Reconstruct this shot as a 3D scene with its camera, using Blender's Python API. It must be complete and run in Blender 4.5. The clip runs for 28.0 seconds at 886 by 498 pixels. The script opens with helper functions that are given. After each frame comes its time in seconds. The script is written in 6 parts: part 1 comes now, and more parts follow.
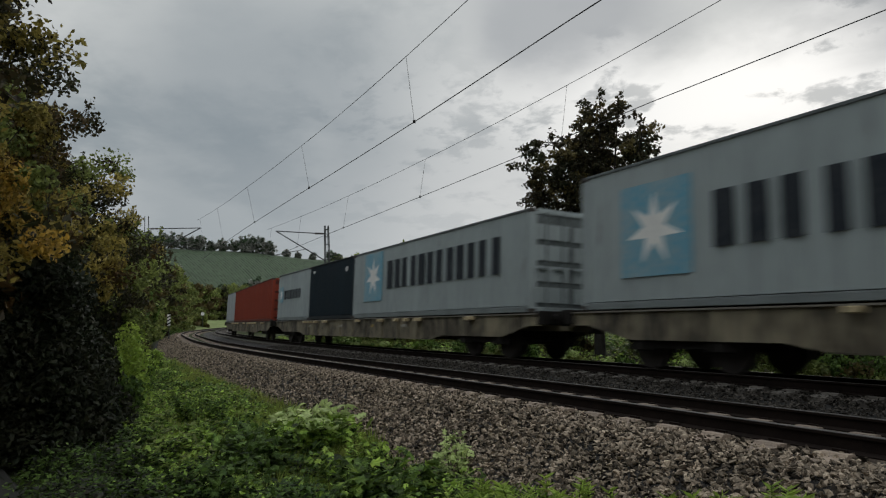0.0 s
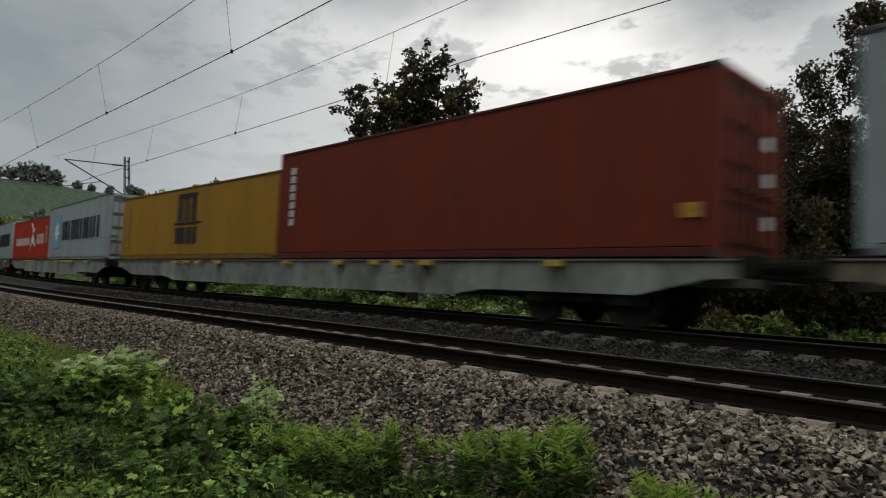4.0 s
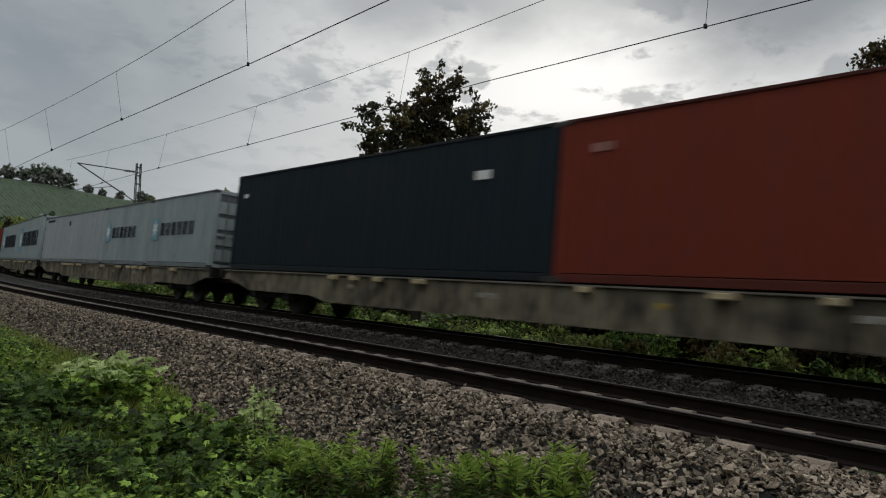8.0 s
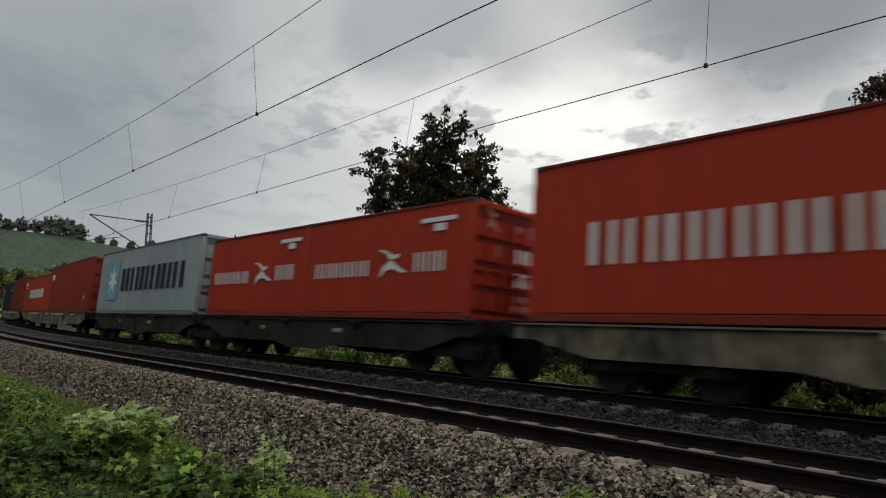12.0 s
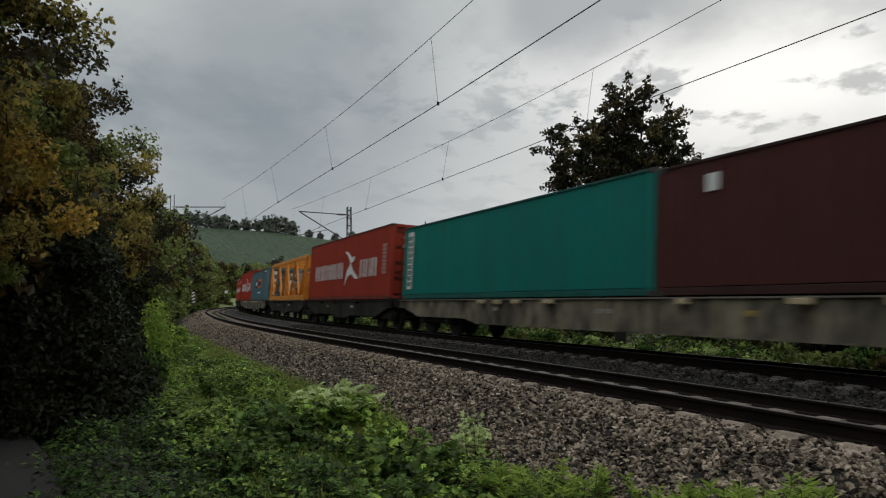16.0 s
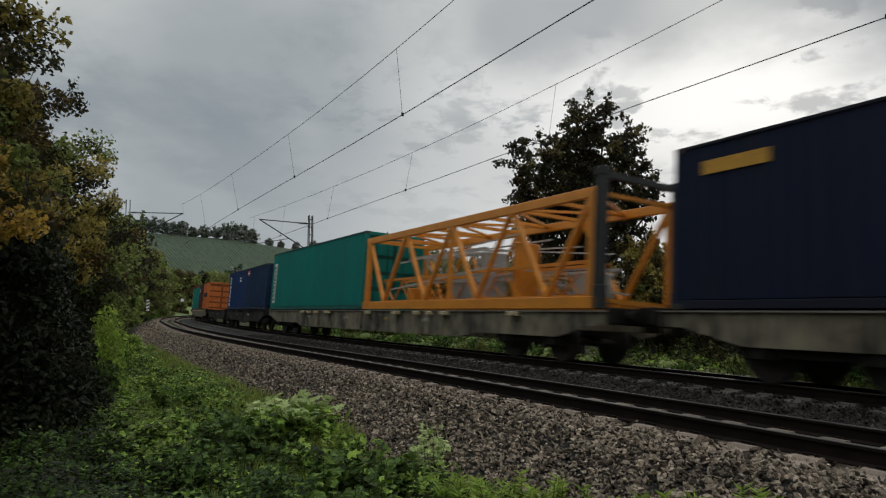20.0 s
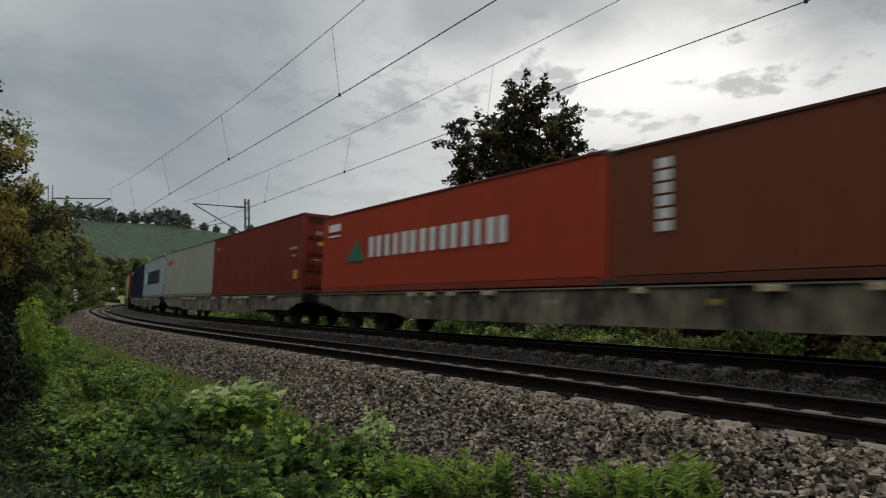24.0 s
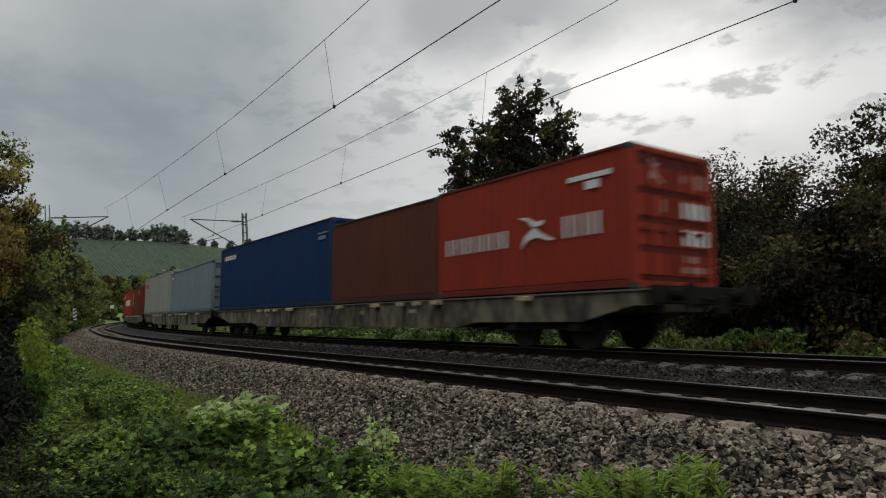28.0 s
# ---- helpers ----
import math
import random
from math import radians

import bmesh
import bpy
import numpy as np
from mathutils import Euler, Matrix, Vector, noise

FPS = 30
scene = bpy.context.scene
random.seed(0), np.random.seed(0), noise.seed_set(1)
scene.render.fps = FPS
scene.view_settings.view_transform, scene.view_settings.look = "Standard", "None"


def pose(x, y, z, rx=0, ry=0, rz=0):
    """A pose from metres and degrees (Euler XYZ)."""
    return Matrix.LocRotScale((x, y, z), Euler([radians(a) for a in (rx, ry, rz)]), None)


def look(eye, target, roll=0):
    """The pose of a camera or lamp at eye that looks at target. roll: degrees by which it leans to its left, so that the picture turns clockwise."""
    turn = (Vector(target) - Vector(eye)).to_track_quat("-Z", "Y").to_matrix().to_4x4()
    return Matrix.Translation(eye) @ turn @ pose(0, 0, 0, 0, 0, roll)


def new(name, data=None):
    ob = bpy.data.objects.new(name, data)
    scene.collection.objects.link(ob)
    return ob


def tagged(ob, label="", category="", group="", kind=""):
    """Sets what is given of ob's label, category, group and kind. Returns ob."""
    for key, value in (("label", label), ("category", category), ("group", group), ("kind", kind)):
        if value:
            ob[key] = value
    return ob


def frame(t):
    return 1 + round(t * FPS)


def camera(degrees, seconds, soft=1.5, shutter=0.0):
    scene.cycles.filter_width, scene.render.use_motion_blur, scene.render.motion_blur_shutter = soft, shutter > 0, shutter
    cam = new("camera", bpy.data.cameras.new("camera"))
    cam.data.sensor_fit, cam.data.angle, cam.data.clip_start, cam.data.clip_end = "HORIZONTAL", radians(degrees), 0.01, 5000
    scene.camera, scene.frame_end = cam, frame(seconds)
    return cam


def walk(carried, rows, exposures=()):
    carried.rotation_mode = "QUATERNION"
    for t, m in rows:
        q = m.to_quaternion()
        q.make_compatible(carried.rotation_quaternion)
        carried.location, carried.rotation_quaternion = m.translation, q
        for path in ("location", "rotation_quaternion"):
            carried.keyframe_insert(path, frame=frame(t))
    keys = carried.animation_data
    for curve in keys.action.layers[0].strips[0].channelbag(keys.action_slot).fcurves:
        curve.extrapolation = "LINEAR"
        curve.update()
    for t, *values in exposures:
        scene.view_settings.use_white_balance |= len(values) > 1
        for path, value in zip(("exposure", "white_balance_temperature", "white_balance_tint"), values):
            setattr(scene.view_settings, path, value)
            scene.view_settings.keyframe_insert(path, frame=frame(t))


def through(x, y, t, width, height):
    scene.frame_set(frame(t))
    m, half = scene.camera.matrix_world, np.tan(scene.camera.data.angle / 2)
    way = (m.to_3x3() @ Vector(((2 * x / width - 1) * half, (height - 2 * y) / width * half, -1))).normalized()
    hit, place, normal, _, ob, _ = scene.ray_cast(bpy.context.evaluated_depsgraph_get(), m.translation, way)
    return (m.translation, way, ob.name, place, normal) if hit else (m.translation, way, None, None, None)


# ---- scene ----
# ---------- camera: a hand-held telephone that only turns, standing beside the line ----------
EYE_X, EYE_Y, EYE_Z = 0.0, 0.0, 1.214
cam = camera(67.7, 28.0, soft=1.15, shutter=0.4)
ROWS = [
    (0.0, -0.01, 5.56, 2.20), (0.5, -1.53, 6.12, 2.16), (1.0, -3.65, 5.20, 0.63), (1.5, -4.01, 2.72, 2.07),
    (2.0, -4.98, 0.43, 2.80), (2.5, -10.28, -0.23, -0.37), (3.0, -11.45, 1.08, -0.13), (3.5, -13.18, 0.66, 0.89),
    (4.0, -15.77, 0.53, 0.48), (4.5, -16.92, 0.21, 0.22), (6.5, -11.41, 1.24, 2.53), (7.0, -12.49, 1.87, 1.34),
    (7.5, -14.16, 1.47, -1.06), (8.0, -15.34, 2.23, -2.10), (8.5, -14.83, 1.78, -1.67), (9.0, -15.07, 0.75, 0.66),
    (9.5, -17.32, 1.47, -1.65), (10.0, -10.31, 3.61, 1.15), (10.5, -8.18, 5.51, 2.47), (11.0, -10.08, 5.48, 2.49),
    (11.5, -12.66, 5.44, 1.12), (12.0, -14.49, 5.88, -0.85), (12.5, -13.31, 6.39, 0.09), (13.0, -10.17, 6.02, 0.70),
    (13.5, -4.27, 5.84, 0.06), (15.5, 1.93, 5.20, 3.35), (16.0, 1.76, 4.13, 1.00), (16.5, -0.53, 4.19, 0.00),
    (17.0, -0.62, 6.90, 1.47), (17.5, -1.40, 6.66, 1.62), (18.0, -0.47, 5.93, 0.82), (18.5, 1.32, 6.69, 0.95),
    (19.0, 2.30, 7.68, 0.01), (19.5, 0.88, 6.81, -0.35), (20.0, -1.59, 5.04, 0.36), (20.5, -1.86, 4.45, 1.13),
    (22.5, -0.84, 4.86, 1.42), (23.0, -2.94, 3.68, 1.96), (23.5, -4.98, 3.62, 1.55), (24.0, -6.62, 3.33, 1.81),
    (24.5, -10.30, 3.06, 1.42), (25.0, -11.53, 3.29, 1.72), (25.5, -10.53, 3.74, 2.43), (26.0, -9.39, 3.87, 2.68),
    (26.5, -8.88, 4.04, 2.16), (27.0, -8.79, 3.82, 2.03), (27.5, -7.75, 4.21, 3.05), (28.0, -6.64, 4.05, 3.48),
]
walk(cam, [(t, pose(EYE_X, EYE_Y, EYE_Z, 90 + pitch, roll, yaw)) for t, yaw, pitch, roll in ROWS])

# ---------- sky, sun, exposure ----------
SUN_BEARING, SUN_HEIGHT = 27.0, 17.0
scene.view_settings.exposure = 0.0


def sun_way():
    b, e = radians(SUN_BEARING), radians(SUN_HEIGHT)
    return Vector((math.sin(b) * math.cos(e), math.cos(b) * math.cos(e), math.sin(e)))


def make_world():
    world = bpy.data.worlds.new("overcast_sky")
    scene.world = world
    world.use_nodes = True
    nt = world.node_tree
    nt.nodes.clear()
    link = nt.links.new

    def node(kind, **values):
        n = nt.nodes.new(kind)
        for k, v in values.items():
            n.inputs[k].default_value = v
        return n

    def math_node(op, a, b=None, clamp=False):
        n = nt.nodes.new("ShaderNodeMath")
        n.operation, n.use_clamp = op, clamp
        for i, v in enumerate((a, b)):
            if v is None:
                continue
            if isinstance(v, (int, float)):
                n.inputs[i].default_value = v
            else:
                link(v, n.inputs[i])
        return n.outputs[0]

    def mixed(fac, a, b):
        n = nt.nodes.new("ShaderNodeMix")
        n.data_type = "RGBA"
        for sock, v in ((n.inputs[0], fac), (n.inputs[6], a), (n.inputs[7], b)):
            if isinstance(v, (int, float)):
                sock.default_value = v
            elif isinstance(v, tuple):
                sock.default_value = (*v, 1)
            else:
                link(v, sock)
        return n.outputs[2]

    coord = nt.nodes.new("ShaderNodeTexCoord").outputs["Generated"]
    sky = nt.nodes.new("ShaderNodeTexSky")
    sky.sky_type, sky.sun_disc = "NISHITA", False
    sky.sun_elevation, sky.sun_rotation = radians(SUN_HEIGHT), radians(SUN_BEARING)
    sep = nt.nodes.new("ShaderNodeSeparateXYZ")
    link(coord, sep.inputs[0])
    # the cloud deck: the view ray meets a flat layer, so clouds grow small towards the horizon
    up = math_node("MAXIMUM", math_node("ADD", sep.outputs[2], 0.25), 0.10)
    flat = nt.nodes.new("ShaderNodeCombineXYZ")
    link(math_node("DIVIDE", sep.outputs[0], up), flat.inputs[0])
    link(math_node("DIVIDE", sep.outputs[1], up), flat.inputs[1])
    flat.inputs[2].default_value = 0.35
    big = node("ShaderNodeTexNoise", Scale=1.0, Detail=7.0, Roughness=0.50, Distortion=0.12)
    link(flat.outputs[0], big.inputs["Vector"])
    fine = node("ShaderNodeTexNoise", Scale=4.2, Detail=8.0, Roughness=0.55, Distortion=0.15)
    link(flat.outputs[0], fine.inputs["Vector"])
    # closeness to the veiled sun
    dot = nt.nodes.new("ShaderNodeVectorMath")
    dot.operation = "DOT_PRODUCT"
    link(coord, dot.inputs[0])
    dot.inputs[1].default_value = sun_way()
    near = math_node("MAXIMUM", dot.outputs["Value"], 0.0)
    wide = math_node("POWER", near, 7.0)
    tight = math_node("POWER", near, 70.0)
    patch = math_node("ADD", math_node("MULTIPLY", big.outputs[0], 0.74), math_node("MULTIPLY", fine.outputs[0], 0.26))
    cover = nt.nodes.new("ShaderNodeMapRange")
    cover.interpolation_type = "SMOOTHSTEP"
    cover.inputs["From Min"].default_value, cover.inputs["From Max"].default_value = 0.42, 0.58
    link(patch, cover.inputs["Value"])
    cloud = mixed(cover.outputs[0], (0.295, 0.336, 0.362), (0.635, 0.655, 0.65))
    low = nt.nodes.new("ShaderNodeMapRange")
    low.interpolation_type = "SMOOTHSTEP"
    low.inputs["From Min"].default_value, low.inputs["From Max"].default_value = 0.24, 0.04
    link(sep.outputs[2], low.inputs["Value"])
    cloud = mixed(math_node("MULTIPLY", low.outputs[0], 0.75), cloud, (0.50, 0.54, 0.57))
    # the bright gap lies low; its upper edge is torn
    roof = nt.nodes.new("ShaderNodeMapRange")
    roof.interpolation_type = "SMOOTHSTEP"
    roof.inputs["From Min"].default_value, roof.inputs["From Max"].default_value = 0.43, 0.31
    link(math_node("ADD", sep.outputs[2], math_node("MULTIPLY", math_node("SUBTRACT", patch, 0.5), 0.45)), roof.inputs["Value"])
    cloud = mixed(math_node("MULTIPLY", math_node("MULTIPLY", wide, 0.75), math_node("ADD", math_node("MULTIPLY", roof.outputs[0], 0.65), 0.35)), cloud, (0.65, 0.658, 0.655))
    # a heavy slate bank low on the side away from the sun, and a darker one above it
    def veiled(under, way, size, tone, share):
        side = nt.nodes.new("ShaderNodeVectorMath")
        side.operation = "DOT_PRODUCT"
        link(coord, side.inputs[0])
        side.inputs[1].default_value = Vector(way).normalized()
        veil = math_node("POWER", math_node("MAXIMUM", side.outputs["Value"], 0.0), size)
        soft = nt.nodes.new("ShaderNodeMapRange")
        soft.interpolation_type = "SMOOTHSTEP"
        soft.inputs["From Min"].default_value, soft.inputs["From Max"].default_value = 0.24, 0.92
        link(math_node("ADD", veil, math_node("MULTIPLY", math_node("SUBTRACT", patch, 0.5), 1.6)), soft.inputs["Value"])
        return mixed(math_node("MULTIPLY", soft.outputs[0], share), under, tone)

    cloud = veiled(cloud, (-0.235, 0.944, 0.232), 24.0, (0.235, 0.278, 0.312), 0.66)
    cloud = veiled(cloud, (0.19, 0.885, 0.423), 90.0, (0.33, 0.352, 0.382), 0.6)
    small = node("ShaderNodeTexNoise", Scale=9.5, Detail=7.0, Roughness=0.6, Distortion=0.25)
    link(flat.outputs[0], small.inputs["Vector"])
    ragged = math_node("ADD", math_node("MULTIPLY", fine.outputs[0], 0.6), math_node("MULTIPLY", small.outputs[0], 0.4))
    torn = nt.nodes.new("ShaderNodeMapRange")
    torn.interpolation_type = "SMOOTHSTEP"
    torn.inputs["From Min"].default_value, torn.inputs["From Max"].default_value = 0.435, 0.515
    link(math_node("ADD", ragged, math_node("MULTIPLY", tight, 0.09)), torn.inputs["Value"])
    cloud = mixed(math_node("MULTIPLY", math_node("MULTIPLY", math_node("POWER", near, 15.0), roof.outputs[0]), torn.outputs[0], True), cloud, (1.06, 1.055, 1.03))
    # pale haze under the bright gap
    haze = nt.nodes.new("ShaderNodeMapRange")
    haze.interpolation_type = "SMOOTHSTEP"
    haze.inputs["From Min"].default_value, haze.inputs["From Max"].default_value = 0.26, 0.17
    haze.inputs["To Max"].default_value = 0.72
    link(math_node("ADD", sep.outputs[2], math_node("MULTIPLY", math_node("SUBTRACT", patch, 0.5), 0.25)), haze.inputs["Value"])
    cloud = mixed(math_node("MULTIPLY", haze.outputs[0], math_node("MULTIPLY", wide, 1.4, True)), cloud, (0.60, 0.615, 0.62))
    # a slate cloud over the bright gap
    cloud = veiled(cloud, (0.595, 0.684, 0.423), 45.0, (0.235, 0.26, 0.29), 0.85)
    # an overcast sky is brightest overhead
    over = nt.nodes.new("ShaderNodeMapRange")
    over.interpolation_type = "SMOOTHSTEP"
    over.inputs["From Min"].default_value, over.inputs["From Max"].default_value = 0.42, 1.0
    over.inputs["To Min"].default_value, over.inputs["To Max"].default_value = 0.95, 2.75
    link(sep.outputs[2], over.inputs["Value"])
    clear = nt.nodes.new("ShaderNodeBackground")
    clear.inputs["Strength"].default_value = 0.05
    link(sky.outputs[0], clear.inputs["Color"])
    deck = nt.nodes.new("ShaderNodeBackground")
    link(over.outputs[0], deck.inputs["Strength"])
    link(cloud, deck.inputs["Color"])
    both = nt.nodes.new("ShaderNodeMixShader")
    both.inputs[0].default_value = 0.96
    link(clear.outputs[0], both.inputs[1])
    link(deck.outputs[0], both.inputs[2])
    out = nt.nodes.new("ShaderNodeOutputWorld")
    link(both.outputs[0], out.inputs[0])


make_world()
sun = new("sun", bpy.data.lights.new("sun", "SUN"))
sun.data.energy, sun.data.angle, sun.data.color = 0.7, radians(14), (1.0, 0.96, 0.90)
sun.matrix_world = look(sun_way() * 400, (0, 0, 0))
# ---------- materials ----------
MATS = {}


def material(name, colour, rough=0.7, metal=0.0, other=None, scale=6.0, amount=0.5, fine=60.0, bump=0.0, vary=0.0,
             coat=0.0, island=0.0, through=0.0, stretch=(1, 1, 1), shine=0.5, shift=0.0, rust=0.0, streak=0.0):
    """A procedural surface: two colours mixed by a coarse and a fine noise, a relief, and a spread from piece to piece."""
    if name in MATS:
        return MATS[name]
    m = bpy.data.materials.new(name)
    m.use_nodes = True
    nt = m.node_tree
    link = nt.links.new
    b = nt.nodes["Principled BSDF"]
    out = nt.nodes["Material Output"]
    other = other or tuple(c * 0.62 for c in colour)
    tc = nt.nodes.new("ShaderNodeTexCoord")
    mp = nt.nodes.new("ShaderNodeMapping")
    mp.inputs["Scale"].default_value = stretch
    link(tc.outputs["Object"], mp.inputs[0])
    if shift:
        # each object cuts its own piece out of the pattern
        off = nt.nodes.new("ShaderNodeMath")
        off.operation, off.inputs[1].default_value = "MULTIPLY", shift
        link(nt.nodes.new("ShaderNodeObjectInfo").outputs["Random"], off.inputs[0])
        link(off.outputs[0], mp.inputs["Location"])
    n1 = nt.nodes.new("ShaderNodeTexNoise")
    n1.inputs["Scale"].default_value, n1.inputs["Detail"].default_value = scale, 5
    link(mp.outputs[0], n1.inputs["Vector"])
    n2 = nt.nodes.new("ShaderNodeTexNoise")
    n2.inputs["Scale"].default_value, n2.inputs["Detail"].default_value = fine, 3
    link(mp.outputs[0], n2.inputs["Vector"])
    add = nt.nodes.new("ShaderNodeMath")
    add.operation = "ADD"
    link(n1.outputs[0], add.inputs[0])
    link(n2.outputs[0], add.inputs[1])
    ramp = nt.nodes.new("ShaderNodeMapRange")
    ramp.inputs["From Min"].default_value, ramp.inputs["From Max"].default_value = 0.78, 1.22
    ramp.inputs["To Max"].default_value = amount
    link(add.outputs[0], ramp.inputs["Value"])
    mix = nt.nodes.new("ShaderNodeMix")
    mix.data_type = "RGBA"
    mix.inputs[6].default_value, mix.inputs[7].default_value = (*colour, 1), (*other, 1)
    link(ramp.outputs[0], mix.inputs[0])
    col = mix.outputs[2]
    if rust:
        # scuffs and rust where a third noise peaks
        n3 = nt.nodes.new("ShaderNodeTexNoise")
        n3.inputs["Scale"].default_value, n3.inputs["Detail"].default_value, n3.inputs["Roughness"].default_value = 1.7, 7, 0.68
        link(mp.outputs[0], n3.inputs["Vector"])
        peak = nt.nodes.new("ShaderNodeMapRange")
        peak.inputs["From Min"].default_value, peak.inputs["From Max"].default_value, peak.inputs["To Max"].default_value = 0.61, 0.72, rust
        link(n3.outputs[0], peak.inputs["Value"])
        worn = nt.nodes.new("ShaderNodeMix")
        worn.data_type = "RGBA"
        worn.inputs[7].default_value = (0.075, 0.042, 0.028, 1)
        link(peak.outputs[0], worn.inputs[0])
        link(col, worn.inputs[6])
        col = worn.outputs[2]
    if streak:
        # dirt washed down the sheets, under a broad patchy film
        runs = nt.nodes.new("ShaderNodeMapping")
        runs.inputs["Scale"].default_value = (7.0, 1.0, 0.22)
        link(tc.outputs["Object"], runs.inputs[0])
        if shift:
            link(off.outputs[0], runs.inputs["Location"])
        n4 = nt.nodes.new("ShaderNodeTexNoise")
        n4.inputs["Scale"].default_value, n4.inputs["Detail"].default_value, n4.inputs["Roughness"].default_value = 0.9, 6, 0.6
        link(runs.outputs[0], n4.inputs["Vector"])
        wash = nt.nodes.new("ShaderNodeMapRange")
        wash.inputs["From Min"].default_value, wash.inputs["From Max"].default_value, wash.inputs["To Max"].default_value = 0.44, 0.70, streak
        link(n4.outputs[0], wash.inputs["Value"])
        film = nt.nodes.new("ShaderNodeMix")
        film.data_type = "RGBA"
        film.inputs[7].default_value = (0.062, 0.058, 0.048, 1)
        link(wash.outputs[0], film.inputs[0])
        link(col, film.inputs[6])
        col = film.outputs[2]
    if vary or island:
        hsv = nt.nodes.new("ShaderNodeHueSaturation")
        span = nt.nodes.new("ShaderNodeMapRange")
        w = vary or island
        span.inputs["To Min"].default_value, span.inputs["To Max"].default_value = 1 - w, 1 + w
        if vary:
            link(nt.nodes.new("ShaderNodeObjectInfo").outputs["Random"], span.inputs["Value"])
        else:
            link(nt.nodes.new("ShaderNodeNewGeometry").outputs["Random Per Island"], span.inputs["Value"])
        link(span.outputs[0], hsv.inputs["Value"])
        link(col, hsv.inputs["Color"])
        col = hsv.outputs[0]
    link(col, b.inputs["Base Color"])
    rr = nt.nodes.new("ShaderNodeMapRange")
    rr.inputs["To Min"].default_value, rr.inputs["To Max"].default_value = max(rough - 0.1, 0.02), min(rough + 0.12, 1)
    link(n1.outputs[0], rr.inputs["Value"])
    link(rr.outputs[0], b.inputs["Roughness"])
    b.inputs["Specular IOR Level"].default_value = shine
    b.inputs["Metallic"].default_value, b.inputs["Coat Weight"].default_value = metal, coat
    if bump:
        bp = nt.nodes.new("ShaderNodeBump")
        bp.inputs["Strength"].default_value, bp.inputs["Distance"].default_value = 0.6, bump
        link(add.outputs[0], bp.inputs["Height"])
        link(bp.outputs[0], b.inputs["Normal"])
    if through:
        tr = nt.nodes.new("ShaderNodeBsdfTranslucent")
        link(col, tr.inputs["Color"])
        ms = nt.nodes.new("ShaderNodeMixShader")
        ms.inputs[0].default_value = through
        link(b.outputs[0], ms.inputs[1])
        link(tr.outputs[0], ms.inputs[2])
        link(ms.outputs[0], out.inputs["Surface"])
    MATS[name] = m
    return m


def paint(name, colour, dirt=0.6):
    """Container paint: dull, streaked downwards, faded in patches."""
    grey = sum(colour) / 3
    dirty = tuple(c * 0.66 + grey * 0.06 + 0.004 for c in colour)
    return material("paint_" + name, tuple(c * 0.94 for c in colour), 0.65, 0.0, tuple(c * 0.94 for c in dirty), 0.6, dirt, 6.0, 0.0008, stretch=(2.0, 1.0, 0.4), shine=0.10, shift=60.0, rust=0.5, streak=0.16)


# ---------- mesh helpers ----------
def mesh_of(name, verts, faces, mat=None, smooth=False):
    me = bpy.data.meshes.new(name)
    verts, faces = np.asarray(verts, np.float32), np.asarray(faces, np.int32)
    if len(faces) and faces.ndim == 2:
        k = faces.shape[1]
        me.vertices.add(len(verts))
        me.vertices.foreach_set("co", verts.ravel())
        me.loops.add(faces.size)
        me.loops.foreach_set("vertex_index", faces.ravel())
        me.polygons.add(len(faces))
        me.polygons.foreach_set("loop_start", np.arange(len(faces), dtype=np.int32) * k)
        me.polygons.foreach_set("loop_total", np.full(len(faces), k, np.int32))
        me.polygons.foreach_set("use_smooth", np.full(len(faces), smooth, bool))
        me.update(calc_edges=True)
    if mat:
        me.materials.append(mat)
    return me


